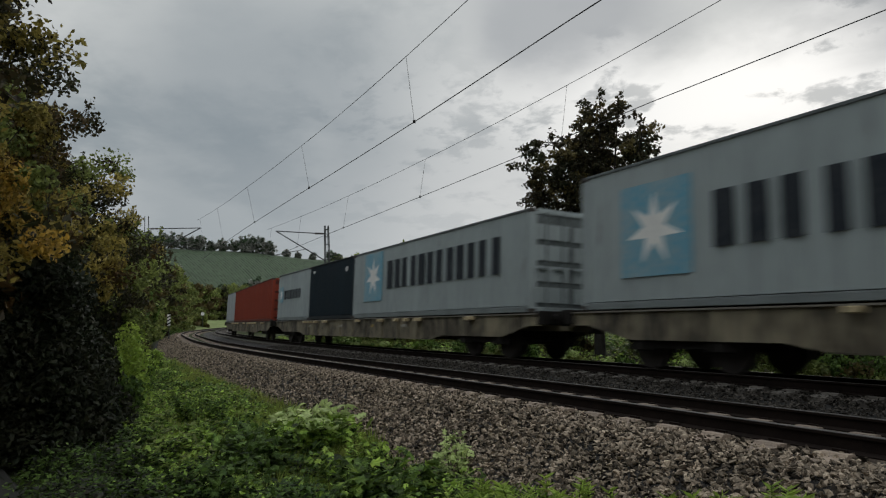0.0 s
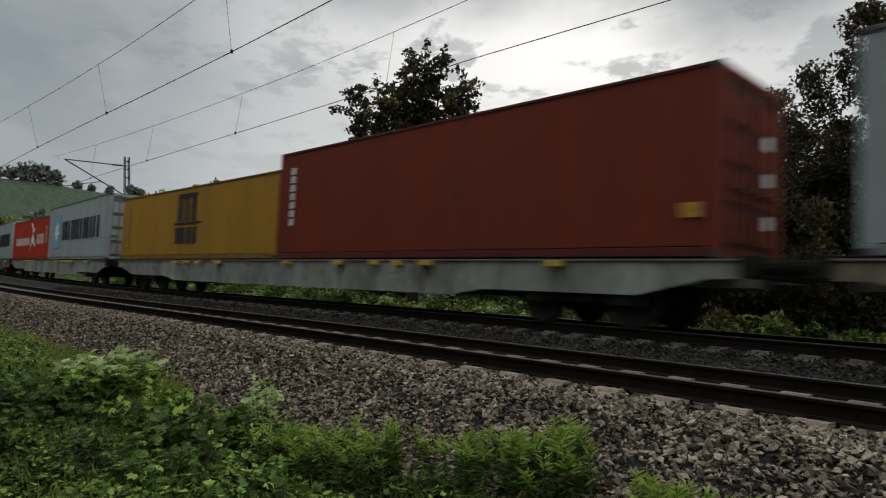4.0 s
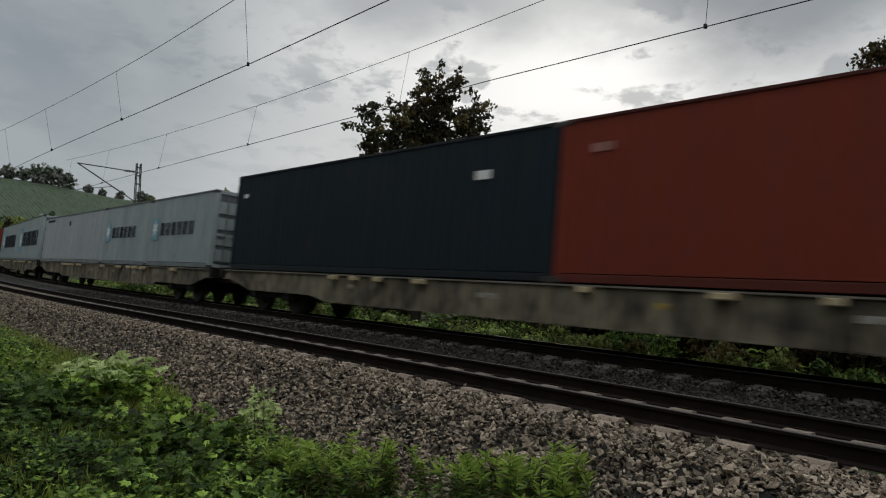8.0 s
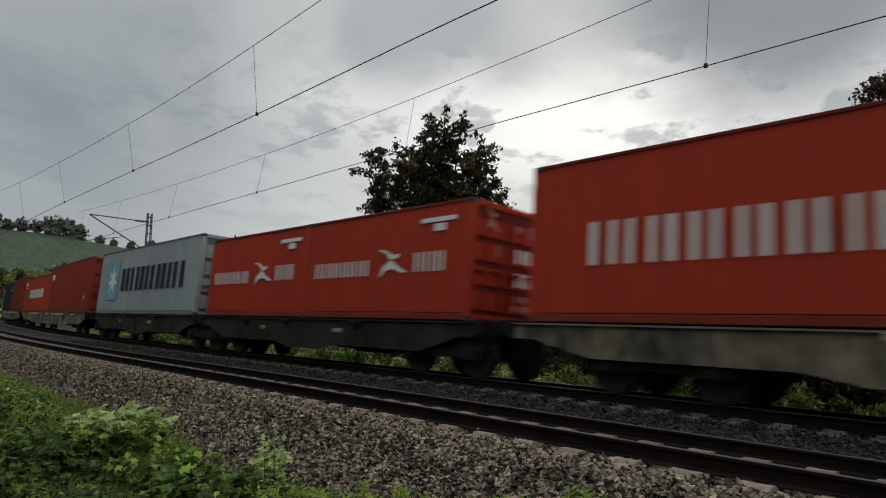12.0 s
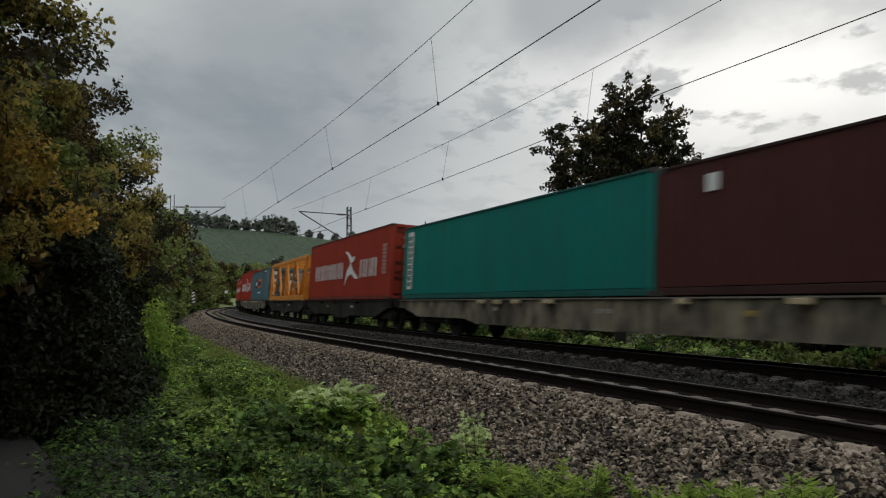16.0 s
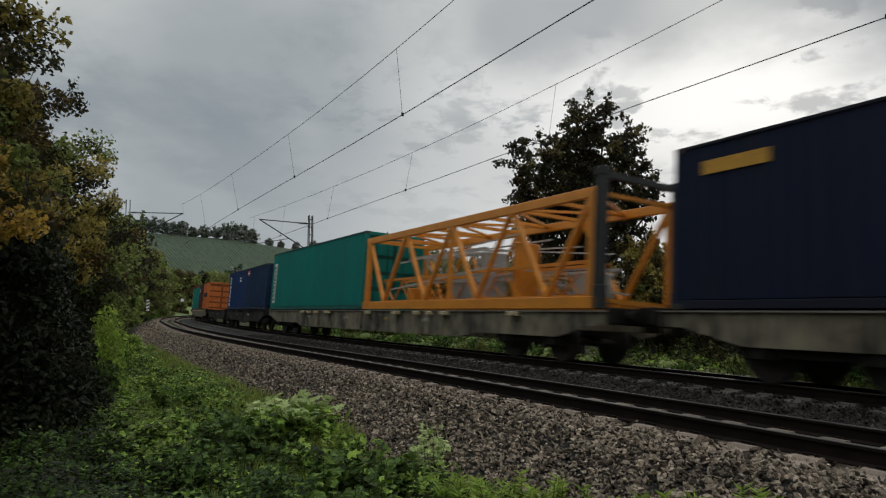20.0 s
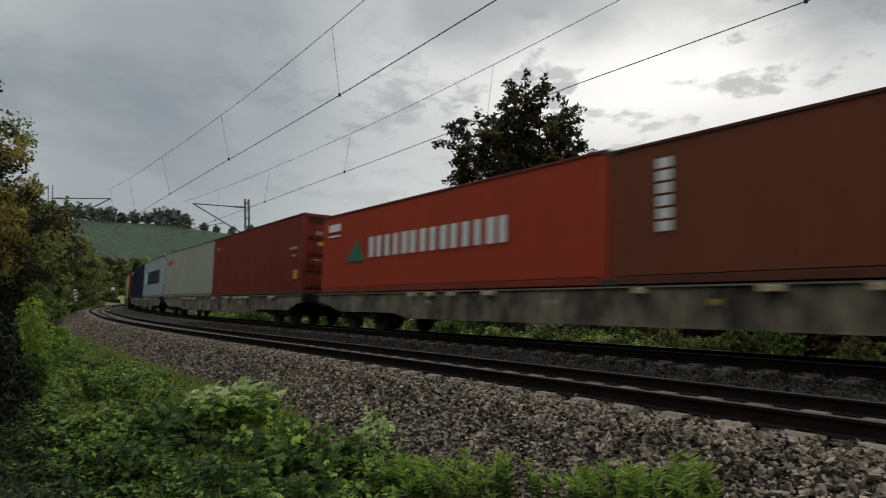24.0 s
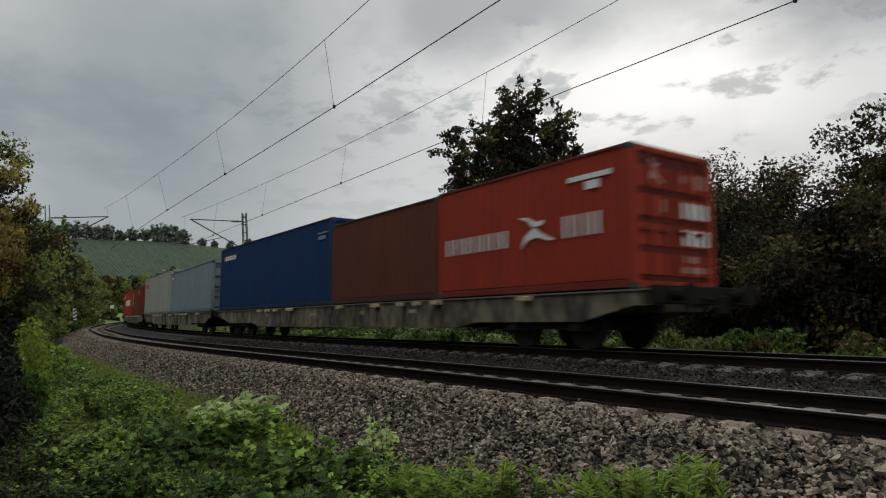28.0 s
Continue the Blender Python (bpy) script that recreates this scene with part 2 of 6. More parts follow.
class Build:
    """Collects boxes, prisms and tubes into one mesh."""

    def __init__(self):
        self.v, self.f = [], []

    def add(self, verts, faces):
        n = len(self.v)
        self.v.extend(tuple(p) for p in verts)
        self.f.extend(tuple(i + n for i in face) for face in faces)
        return self

    def box(self, x0, x1, y0, y1, z0, z1, edge=0.0):
        if edge <= 0:
            self.add([(x, y, z) for x in (x0, x1) for y in (y0, y1) for z in (z0, z1)],
                     [(0, 1, 3, 2), (4, 6, 7, 5), (0, 4, 5, 1), (2, 3, 7, 6), (0, 2, 6, 4), (1, 5, 7, 3)])
            return self
        bm = bmesh.new()
        bmesh.ops.create_cube(bm, size=1)
        bmesh.ops.transform(bm, verts=bm.verts, matrix=Matrix.Translation(((x0 + x1) / 2, (y0 + y1) / 2, (z0 + z1) / 2)) @ Matrix.Diagonal((abs(x1 - x0), abs(y1 - y0), abs(z1 - z0), 1)))
        bmesh.ops.bevel(bm, geom=bm.edges, offset=edge, segments=1, affect="EDGES")
        return self.bm(bm)

    def bm(self, bm):
        bm.verts.index_update()
        self.add([v.co.copy() for v in bm.verts], [[v.index for v in f.verts] for f in bm.faces])
        bm.free()
        return self

    def prism(self, outline, axis, a, b):
        """An outline of (p, q) pushed from a to b along the axis 'x', 'y' or 'z'."""
        put = {"x": lambda p, q, h: (h, p, q), "y": lambda p, q, h: (p, h, q), "z": lambda p, q, h: (p, q, h)}[axis]
        n = len(outline)
        self.add([put(p, q, a) for p, q in outline] + [put(p, q, b) for p, q in outline],
                 [tuple(range(n)), tuple(range(2 * n - 1, n - 1, -1))] + [(i, i + n, (i + 1) % n + n, (i + 1) % n) for i in range(n)])
        return self

    def rod(self, a, b, r0, r1=None, sides=6):
        a, b = Vector(a), Vector(b)
        r1 = r0 if r1 is None else r1
        w = (b - a).normalized()
        u = w.orthogonal().normalized()
        t = w.cross(u)
        ring = [(math.cos(2 * math.pi * i / sides), math.sin(2 * math.pi * i / sides)) for i in range(sides)]
        self.add([a + (u * c + t * s) * r0 for c, s in ring] + [b + (u * c + t * s) * r1 for c, s in ring],
                 [(i, (i + 1) % sides, (i + 1) % sides + sides, i + sides) for i in range(sides)]
                 + [tuple(range(sides - 1, -1, -1)), tuple(range(sides, 2 * sides))])
        return self

    def mesh(self, name, mat, smooth=False):
        me = bpy.data.meshes.new(name)
        me.from_pydata(self.v, [], self.f)
        bm = bmesh.new()
        bm.from_mesh(me)
        bmesh.ops.recalc_face_normals(bm, faces=bm.faces)
        bm.to_mesh(me)
        bm.free()
        if smooth:
            for pg in me.polygons:
                pg.use_smooth = True
        me.materials.append(mat)
        return me


def part(name, me, parent, label="", m=None):
    ob = new(name, me)
    ob.parent = parent
    if m is not None:
        ob.matrix_basis = m
    if label:
        ob["label"] = label
    return ob


def thing(name, label, category, group="", kind="", m=None):
    ob = new(name)
    if m is not None:
        ob.matrix_basis = m
    return tagged(ob, label, category, group, kind)
# ---------- the line: two tracks, straight beside the camera, then a bend to the right ----------
CANT, SPACING, FAR_DROP = 0.0728, 3.934, -0.0615
NODES = [(-700, 0.00012), (0, 0.00012), (15, -0.00105), (20, 0.00289), (26, 0.00273), (32, 0.00194), (38, 0.0026), (45, 0.00414), (55, 0.00104), (65, -0.00027), (80, 0.00397), (150, 0.00397), (230, 0.0), (900, 0.0)]
STEP = 0.25
LINE_S = np.arange(-560, 700, STEP)
LINE_K = np.interp(LINE_S, [n[0] for n in NODES], [n[1] for n in NODES])


def _lay():
    i0 = int(round(560 / STEP))
    turn = np.concatenate([[0], np.cumsum((LINE_K[1:] + LINE_K[:-1]) / 2 * STEP)])
    head = 2.06667 - (turn - turn[i0])
    cx, sy = np.cos(head), np.sin(head)
    x = np.concatenate([[0], np.cumsum((cx[1:] + cx[:-1]) / 2 * STEP)])
    y = np.concatenate([[0], np.cumsum((sy[1:] + sy[:-1]) / 2 * STEP)])
    width = 1 - LINE_K * SPACING
    far = np.concatenate([[0], np.cumsum((width[1:] + width[:-1]) / 2 * STEP)])
    return head, x - x[i0] + 5.4299, y - y[i0] + 3.7211, far - np.interp(-30, LINE_S, far)


HEAD, LINE_X, LINE_Y, FAR_LEN = _lay()


def heading(s):
    return np.interp(s, LINE_S, HEAD)


def on_line(s, u, z, cant=0.0):
    """A place: s metres along the near track, u across it towards the camera, z over the rails; cant tips u and z about the track's middle."""
    c, q = math.cos(cant), math.sin(cant)
    s = np.asarray(s, float)
    uu, zz = u * c - z * q, u * q + z * c
    h = heading(s)
    return np.stack([np.interp(s, LINE_S, LINE_X) - np.sin(h) * uu, np.interp(s, LINE_S, LINE_Y) + np.cos(h) * uu, zz + 0 * s], -1)


def on_track(far, s, u, z):
    p = on_line(s, u * math.cos(CANT) - z * math.sin(CANT) - (SPACING if far else 0), 0)
    p[..., 2] = u * math.sin(CANT) + z * math.cos(CANT) + (FAR_DROP if far else 0)
    return p


def track_pose(far, s, u=0.0, z=0.0):
    """Pose of a thing on a track: x ahead, y towards the camera's side, z up, tipped by the cant."""
    h = float(heading(s))
    p = on_track(far, s, u, z)
    return Matrix.Translation(Vector(p)) @ Matrix.Rotation(h, 4, "Z") @ Matrix.Rotation(CANT, 4, "X")


def sweep(name, profile, s_values, place, mat, closed=True, smooth=False):
    """A profile of (u, z) carried along the line."""
    rings = np.stack([place(s_values, u, z) for u, z in profile], 1)
    n, k = rings.shape[:2]
    verts = rings.reshape(-1, 3)
    faces = []
    last = k if closed else k - 1
    i = np.arange(n - 1)[:, None] * k
    j = np.arange(last)[None]
    a, b = i + j, i + (j + 1) % k
    faces = np.stack([a, b, b + k, a + k], -1).reshape(-1, 4)
    return mesh_of(name, verts, faces, mat, smooth)


# where ground, ballast and plants lie across the line (u from the near track's middle)
BED = [(-22.0, -0.75), (-7.6, -0.75), (-7.0, -0.62), (-5.9, -0.33), (-5.2, -0.30), (-2.0, -0.27), (1.30, -0.115), (1.80, -0.125), (3.3, -0.80), (4.6, -0.72), (6.3, -0.46), (9.0, -0.40), (30.0, -0.35)]


def ground_z(u):
    return np.interp(u, [b[0] for b in BED], [b[1] for b in BED])


def across(x, y):
    """s and u of a place on the ground."""
    x, y = np.atleast_1d(x), np.atleast_1d(y)
    i = np.argmin((LINE_X[None] - x[:, None]) ** 2 + (LINE_Y[None] - y[:, None]) ** 2, 1)
    h = HEAD[i]
    return LINE_S[i], -np.sin(h) * (x - LINE_X[i]) + np.cos(h) * (y - LINE_Y[i])


# bed kept near black: paints the shade in gaps between stones
ballast_mat = material("ballast_gap_shade", (0.022, 0.019, 0.017), 0.95, 0, (0.010, 0.009, 0.008), 9.0, 0.9, 38.0, 0.03)
stone_mat = material("ballast_stone", (0.295, 0.236, 0.178), 0.9, 0, (0.064, 0.050, 0.038), 7.0, 0.7, 70.0, 0.002, island=0.97, shine=0.15)
sooty_stone = material("ballast_stone_sooty", (0.072, 0.063, 0.054), 0.92, 0, (0.03, 0.026, 0.022), 3.0, 0.8, 60.0, 0.002, island=0.75, shine=0.2)
rail_side = material("rail_rust", (0.020, 0.0135, 0.011), 0.9, 0.0, (0.011, 0.008, 0.007), 4.0, 0.8, 80.0, 0.002, shine=0.1)
rail_top = material("rail_running_face", (0.13, 0.12, 0.115), 0.55, 1.0, (0.22, 0.20, 0.19), 2.0, 0.5, 40.0)
concrete = material("sleeper_concrete", (0.31, 0.235, 0.18), 0.92, 0, (0.12, 0.098, 0.08), 5.0, 0.9, 70.0, 0.003, vary=0.22)
dark_concrete = material("sleeper_concrete_dark", (0.13, 0.115, 0.10), 0.92, 0, (0.055, 0.047, 0.04), 5.0, 0.9, 70.0, 0.003, vary=0.25)
soil = material("soil", (0.055, 0.05, 0.03), 0.95, 0, (0.03, 0.045, 0.018), 0.8, 1.0, 22.0, 0.03, shine=0.05)
steel = material("galvanised_steel", (0.12, 0.125, 0.125), 0.6, 0.6, (0.07, 0.07, 0.07), 3.0, 0.6, 40.0)

NEAR_S = np.concatenate([np.arange(-60, -14, 4.0), np.arange(-14, 125, 1.0), np.arange(125, 300, 5.0)])
FAR_S = np.concatenate([np.arange(-540, -20, 10.0), np.arange(-20, 125, 1.0), np.arange(125, 660, 5.0)])


def make_ground():
    # one sheet to the horizon: fine along the line, coarse beyond
    us = [-1500, -700, -300, -120, -60, -35, -22, -15, -10, -7.6, -7.0, -5.9, -5.2, -2.0, 1.3, 1.8, 2.5, 3.3, 4.0, 4.6, 5.5, 6.3, 7.5, 9.0, 12, 16, 22, 30, 60, 120, 300, 700, 1500]
    ss = np.concatenate([np.arange(-40, 124, 1.0)])
    h0, h1 = heading(-40), heading(123.0)
    # far rows go straight on from both ends of the fine part
    rows = []
    for s in (-1500, -600, -200, -80):
        base = on_line(-40.0, 0, 0)
        rows.append((base + (s + 40) * np.array([math.cos(h0), math.sin(h0), 0]), h0))
    for s in ss:
        rows.append((on_line(s, 0, 0), float(heading(s))))
    hh = h1
    base = on_line(123.0, 0, 0)
    for s in (150, 220, 400, 900, 1800):
        rows.append((base + (s - 123) * np.array([math.cos(hh), math.sin(hh), 0]), hh))
    verts = []
    for base, h in rows:
        for u in us:
            z = float(ground_z(u)) - 0.06
            x, y = base[0] - math.sin(h) * u, base[1] + math.cos(h) * u
            if u > 3.4 or u < -7.7:
                z += 0.07 * noise.noise((x * 0.5, y * 0.5, 0)) + 0.04 * noise.noise((x * 1.7, y * 1.7, 3))
            verts.append((x, y, z))
    k = len(us)
    i = np.arange(len(rows) - 1)[:, None] * k
    j = np.arange(k - 1)[None]
    faces = np.stack([i + j, i + j + 1, i + j + 1 + k, i + j + k], -1).reshape(-1, 4)
    ob = new("ground", mesh_of("ground", verts, faces, soil, True))
    tagged(ob, "dark soil ground under weeds beside the railway line", "ground", kind="structure")


def make_tracks():
    tie = Build().prism([(-1.3, -0.40), (1.3, -0.40), (1.3, -0.21), (1.22, -0.19), (1.00, -0.183), (0.97, -0.155), (0.87, -0.155), (0.85, -0.178), (0.655, -0.178), (0.635, -0.148), (0.53, -0.148), (0.44, -0.20), (0.36, -0.235), (-0.36, -0.235), (-0.44, -0.20), (-0.53, -0.148), (-0.635, -0.148), (-0.655, -0.178), (-0.85, -0.178), (-0.87, -0.155), (-0.97, -0.155), (-1.00, -0.183), (-1.22, -0.19), (-1.3, -0.21)], "x", -0.13, 0.13).mesh("sleeper", concrete)
    dark_tie = tie.copy()
    dark_tie.materials[0] = dark_concrete
    clip = Build()
    for side in (-1, 1):
        for q in (-0.115, 0.085):
            clip.box(-0.06, 0.06, side * 0.7525 + q - 0.005, side * 0.7525 + q + 0.035, -0.185, -0.13)
    clip = clip.mesh("rail_clip", rail_side)
    prof = [(-0.075, -0.172), (0.075, -0.172), (0.075, -0.160), (0.012, -0.138), (0.009, -0.045), (0.036, -0.032), (0.036, -0.008), (-0.036, -0.008), (-0.036, -0.032), (-0.009, -0.045), (-0.012, -0.138), (-0.075, -0.160)]
    head = [(-0.034, -0.008), (0.034, -0.008), (0.033, -0.003), (0.024, 0.0), (-0.024, 0.0), (-0.033, -0.003)]
    for far in (False, True):
        name = "track_far" if far else "track_near"
        tr = thing(name, ("far" if far else "near") + " railway track with rusty rails on concrete sleepers in grey ballast", "railway track", kind="structure")
        ss = FAR_S if far else NEAR_S
        for side in (-1, 1):
            r = part("rail", sweep("rail", [(side * 0.7525 + u, z) for u, z in prof], ss, lambda s, u, z: on_track(far, s, u, z), rail_side), tr, "rust-brown steel rail")
            part("running_face", sweep("running_face", [(side * 0.7525 + u, z) for u, z in head], ss, lambda s, u, z: on_track(far, s, u, z), rail_top), r, "polished steel running face")
        for i, s in enumerate(np.arange(-14, 118, 0.6)):
            m = track_pose(far, s)
            part("sleeper", dark_tie if far else tie, tr, m=m @ pose(0, random.uniform(-0.015, 0.015), 0, 0, 0, random.uniform(-0.4, 0.4)))
        clips = np.arange(-14, 40, 0.6)
        for s in clips:
            part("rail_clip", clip, tr, m=track_pose(far, s))


def make_ballast():
    ss = np.concatenate([np.arange(-60, -14, 4.0), np.arange(-14, 125, 0.5), np.arange(125, 300, 5.0)])
    prof = [(-7.15, -0.72), (-6.0, -0.46), (-5.35, -0.43), (-5.0, -0.37), (-3.0, -0.25), (-1.6, -0.30), (-1.3, -0.345), (1.32, -0.15), (1.5, -0.11), (1.75, -0.105), (3.35, -0.86)]
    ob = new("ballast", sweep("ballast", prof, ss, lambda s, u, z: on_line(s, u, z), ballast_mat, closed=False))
    tagged(ob, "near-black ballast bed under the two tracks, gap shade painted in", "ballast", kind="structure")


def stones(name, count, s_range, u_range, top, size, seed, power=1.0, mat=None):
    """Loose crushed stones of many shapes, joined: too many to count."""
    rng = np.random.default_rng(seed)
    # six corners pulled out of true: a block with eight facets
    corner = np.array([(1, 0.35, 0.2), (-0.9, 0.3, -0.3), (0.3, 1, -0.25), (-0.35, -0.95, 0.2), (0.2, -0.3, 1), (-0.2, 0.25, -1)]) * 0.98
    tri = np.array([(0, 2, 4), (2, 1, 4), (1, 3, 4), (3, 0, 4), (2, 0, 5), (1, 2, 5), (3, 1, 5), (0, 3, 5)])
    s = s_range[0] + (s_range[1] - s_range[0]) * rng.random(count) ** power
    u = rng.uniform(*u_range, count)
    z = top(u) + rng.normal(0, 0.016, count)
    p = on_line(s, 0, 0)
    h = heading(s)
    p = np.stack([p[:, 0] - np.sin(h) * u, p[:, 1] + np.cos(h) * u, z], -1)
    scale = rng.uniform(*size, (count, 1)) * rng.uniform(0.45, 1.35, (count, 3))
    q = rng.normal(size=(count, 4))
    q /= np.linalg.norm(q, axis=1)[:, None]
    w, x, y, zz = q.T
    rot = np.stack([1 - 2 * (y * y + zz * zz), 2 * (x * y - zz * w), 2 * (x * zz + y * w), 2 * (x * y + zz * w), 1 - 2 * (x * x + zz * zz), 2 * (y * zz - x * w), 2 * (x * zz - y * w), 2 * (y * zz + x * w), 1 - 2 * (x * x + y * y)], -1).reshape(-1, 3, 3)
    shape = corner[None] * rng.uniform(0.6, 1.3, (count, 6, 3)) * scale[:, None]
    verts = np.einsum("nij,nkj->nki", rot, shape) * np.array([1.0, 1.0, 0.80]) + p[:, None]
    faces = (tri[None] + 6 * np.arange(count)[:, None, None]).reshape(-1, 3)
    ob = new(name, mesh_of(name, verts.reshape(-1, 3), faces, mat or stone_mat))
    return tagged(ob, "loose crushed grey and brown ballast stones" if mat is None else "loose ballast stones blackened by brake dust", "ballast stones", kind="stuff")


def ballast_top(u):
    return np.interp(u, [-7.15, -6.0, -5.35, -5.0, -3.0, -1.6, -1.3, 1.32, 1.5, 1.75, 3.35], [-0.72, -0.46, -0.43, -0.37, -0.25, -0.29, -0.31, -0.14, -0.105, -0.10, -0.86])


make_ground()
make_ballast()
make_tracks()
stones("ballast_stones", 70000, (-6, 44), (1.28, 3.4), lambda u: ballast_top(u) + 0.017, (0.016, 0.039), 1, 1.75)
stones("ballast_stones", 12000, (0.3, 11), (1.6, 3.4), lambda u: ballast_top(u) + 0.006, (0.020, 0.040), 13, 1.0)
stones("ballast_stones", 8000, (-6, 34), (0.84, 1.36), lambda u: -0.192 + u * CANT, (0.017, 0.036), 8, 1.5)
stones("ballast_stones", 9000, (-6, 36), (1.27, 1.75), lambda u: -0.097 + 0.0 * u, (0.018, 0.038), 12, 1.5)
stones("ballast_stones", 26000, (-6, 36), (-3.1, -0.86), lambda u: ballast_top(u) + 0.030, (0.018, 0.038), 2, 1.4, sooty_stone)
stones("ballast_stones", 9000, (-3, 30), (-0.66, 0.66), lambda u: -0.272 + u * CANT, (0.016, 0.030), 3, 1.3, sooty_stone)
stones("ballast_stones", 9000, (-6, 30), (-5.2, -3.2), lambda u: -0.205 + FAR_DROP + (u + SPACING) * CANT, (0.022, 0.042), 5, 1.3, sooty_stone)
stones("ballast_stones", 7000, (-4, 34), (-7.1, -5.2), lambda u: ballast_top(u) + 0.015, (0.024, 0.045), 6, 1.3, sooty_stone)
stones("ballast_stones", 7000, (-6, 34), (-3.12, -2.45), lambda u: -0.188 + 0.03 * (u + 3), (0.018, 0.036), 9, 1.4, sooty_stone)
stones("ballast_stones", 7000, (-16, -5), (1.28, 3.4), lambda u: ballast_top(u) + 0.022, (0.02, 0.042), 11)
stones("ballast_stones", 9000, (40, 110), (1.2, 3.0), lambda u: ballast_top(u) + 0.012, (0.04, 0.07), 4, 1.2)
# ---------- the train ----------
SPEED, SLOWING = 17.594, -0.0651
# frame streaks paint both stains and the shade zones below spigots
dusty = material("wagon_frame_dusty_grey", (0.27, 0.228, 0.152), 0.85, 0.0, (0.026, 0.019, 0.013), 1.0, 1.0, 7.0, 0.002, stretch=(1, 1, 0.35), shift=40.0, streak=0.55)
pale_frame = material("wagon_frame_pale_grey", (0.36, 0.38, 0.34), 0.75, 0.0, (0.13, 0.12, 0.095), 1.1, 0.85, 9.0, 0.002, stretch=(1, 1, 0.35), shift=40.0, streak=0.4)
# the light along the deck's edge is put into this colour
lit_edge = material("wagon_edge_lit", (0.20, 0.185, 0.155), 0.7, 0.0, (0.12, 0.10, 0.08), 1.5, 0.9, 20.0)
sooty = material("wagon_frame_sooty", (0.040, 0.034, 0.027), 0.85, 0.0, (0.011, 0.010, 0.009), 0.9, 0.9, 9.0, 0.002, shine=0.2)
grime = material("bogie_grime", (0.022, 0.019, 0.017), 0.9, 0.0, (0.010, 0.009, 0.008), 3.0, 0.8, 30.0, 0.003, shine=0.15)
wheel_steel = material("wheel_steel", (0.045, 0.036, 0.032), 0.75, 0.3, (0.02, 0.017, 0.016), 3.0, 0.7, 30.0)
spigot_yellow = material("spigot_cream_yellow", (0.62, 0.50, 0.30), 0.7, 0, (0.30, 0.22, 0.13), 3.0, 0.8, 30.0)
spigot_bright = material("spigot_bright_yellow", (0.66, 0.44, 0.06), 0.7, 0, (0.30, 0.19, 0.05), 3.0, 0.7, 30.0)
sill_marks = {"white": material("sill_mark_white", (0.42, 0.40, 0.35), 0.8, 0, (0.16, 0.14, 0.11), 6.0, 0.9, 40.0), "yellow": material("sill_mark_yellow", (0.45, 0.30, 0.06), 0.8, 0, (0.16, 0.11, 0.04), 6.0, 0.9, 40.0)}
MESHES = {}


def cached(key, make):
    if key not in MESHES:
        MESHES[key] = make()
    return MESHES[key]


def side_outline(half, pivot, deep, shallow, top):
    """Fish-bellied sill seen from the side: deep between the bogies, shallow over them."""
    a, b, c, d = half - 0.55, half - 1.75, half - 5.0, half - 5.7
    mid = deep + 0.12
    right = [(half, top), (half, shallow), (a, shallow), (b, mid), (c, mid), (d, deep)]
    return right + [(-x, z) for x, z in reversed(right)]


def wheelset_mesh():
    b = Build()
    for side in (-0.75, 0.75):
        ring = [(0.46 * math.cos(i * math.pi / 12), 0.46 * math.sin(i * math.pi / 12)) for i in range(24)]
        b.prism(ring, "y", side - 0.065, side + 0.065)
        flange = [(0.49 * math.cos(i * math.pi / 12), 0.49 * math.sin(i * math.pi / 12)) for i in range(24)]
        s = -1 if side > 0 else 1
        b.prism(flange, "y", side + s * 0.05, side + s * 0.08)
        hub = [(0.16 * math.cos(i * math.pi / 8), 0.16 * math.sin(i * math.pi / 8)) for i in range(16)]
        b.prism(hub, "y", side - 0.12, side + 0.12)
    b.rod((0, -1.05, 0), (0, 1.05, 0), 0.085, sides=10)
    return b.mesh("wheelset", wheel_steel)


def bogie_side_mesh():
    b = Build()
    b.prism([(-1.35, 0.62), (-1.1, 0.74), (-0.45, 0.74), (-0.25, 0.62), (0.25, 0.62), (0.45, 0.74), (1.1, 0.74), (1.35, 0.62), (1.3, 0.50), (1.05, 0.48), (0.6, 0.42), (0.25, 0.40), (-0.25, 0.40), (-0.6, 0.42), (-1.05, 0.48), (-1.3, 0.50)], "y", -0.06, 0.06)
    for x in (-0.9, 0.9):
        b.box(x - 0.17, x + 0.17, -0.10, 0.14, 0.34, 0.60, 0.03)
        for q in (-0.28, 0.28):
            b.rod((x + q, 0.03, 0.36), (x + q, 0.03, 0.56), 0.07, sides=8)
    return b.mesh("side_frame", grime)


def add_bogie(wagon, x):
    bg = part("bogie", cached("bolster", lambda: Build().box(-0.25, 0.25, -1.0, 1.0, 0.55, 0.80, 0.03).box(-1.2, 1.2, -0.10, 0.10, 0.50, 0.62).mesh("bogie", grime)), wagon, "grimy dark two-axle bogie", pose(x, 0, 0))
    for side in (-1, 1):
        part("side_frame", cached("side_frame", bogie_side_mesh), bg, m=pose(0, side * 1.0, 0, 0, 0, 0 if side > 0 else 180))
    for q in (-0.9, 0.9):
        part("wheelset", cached("wheelset", wheelset_mesh), bg, m=pose(q, 0, 0.46))


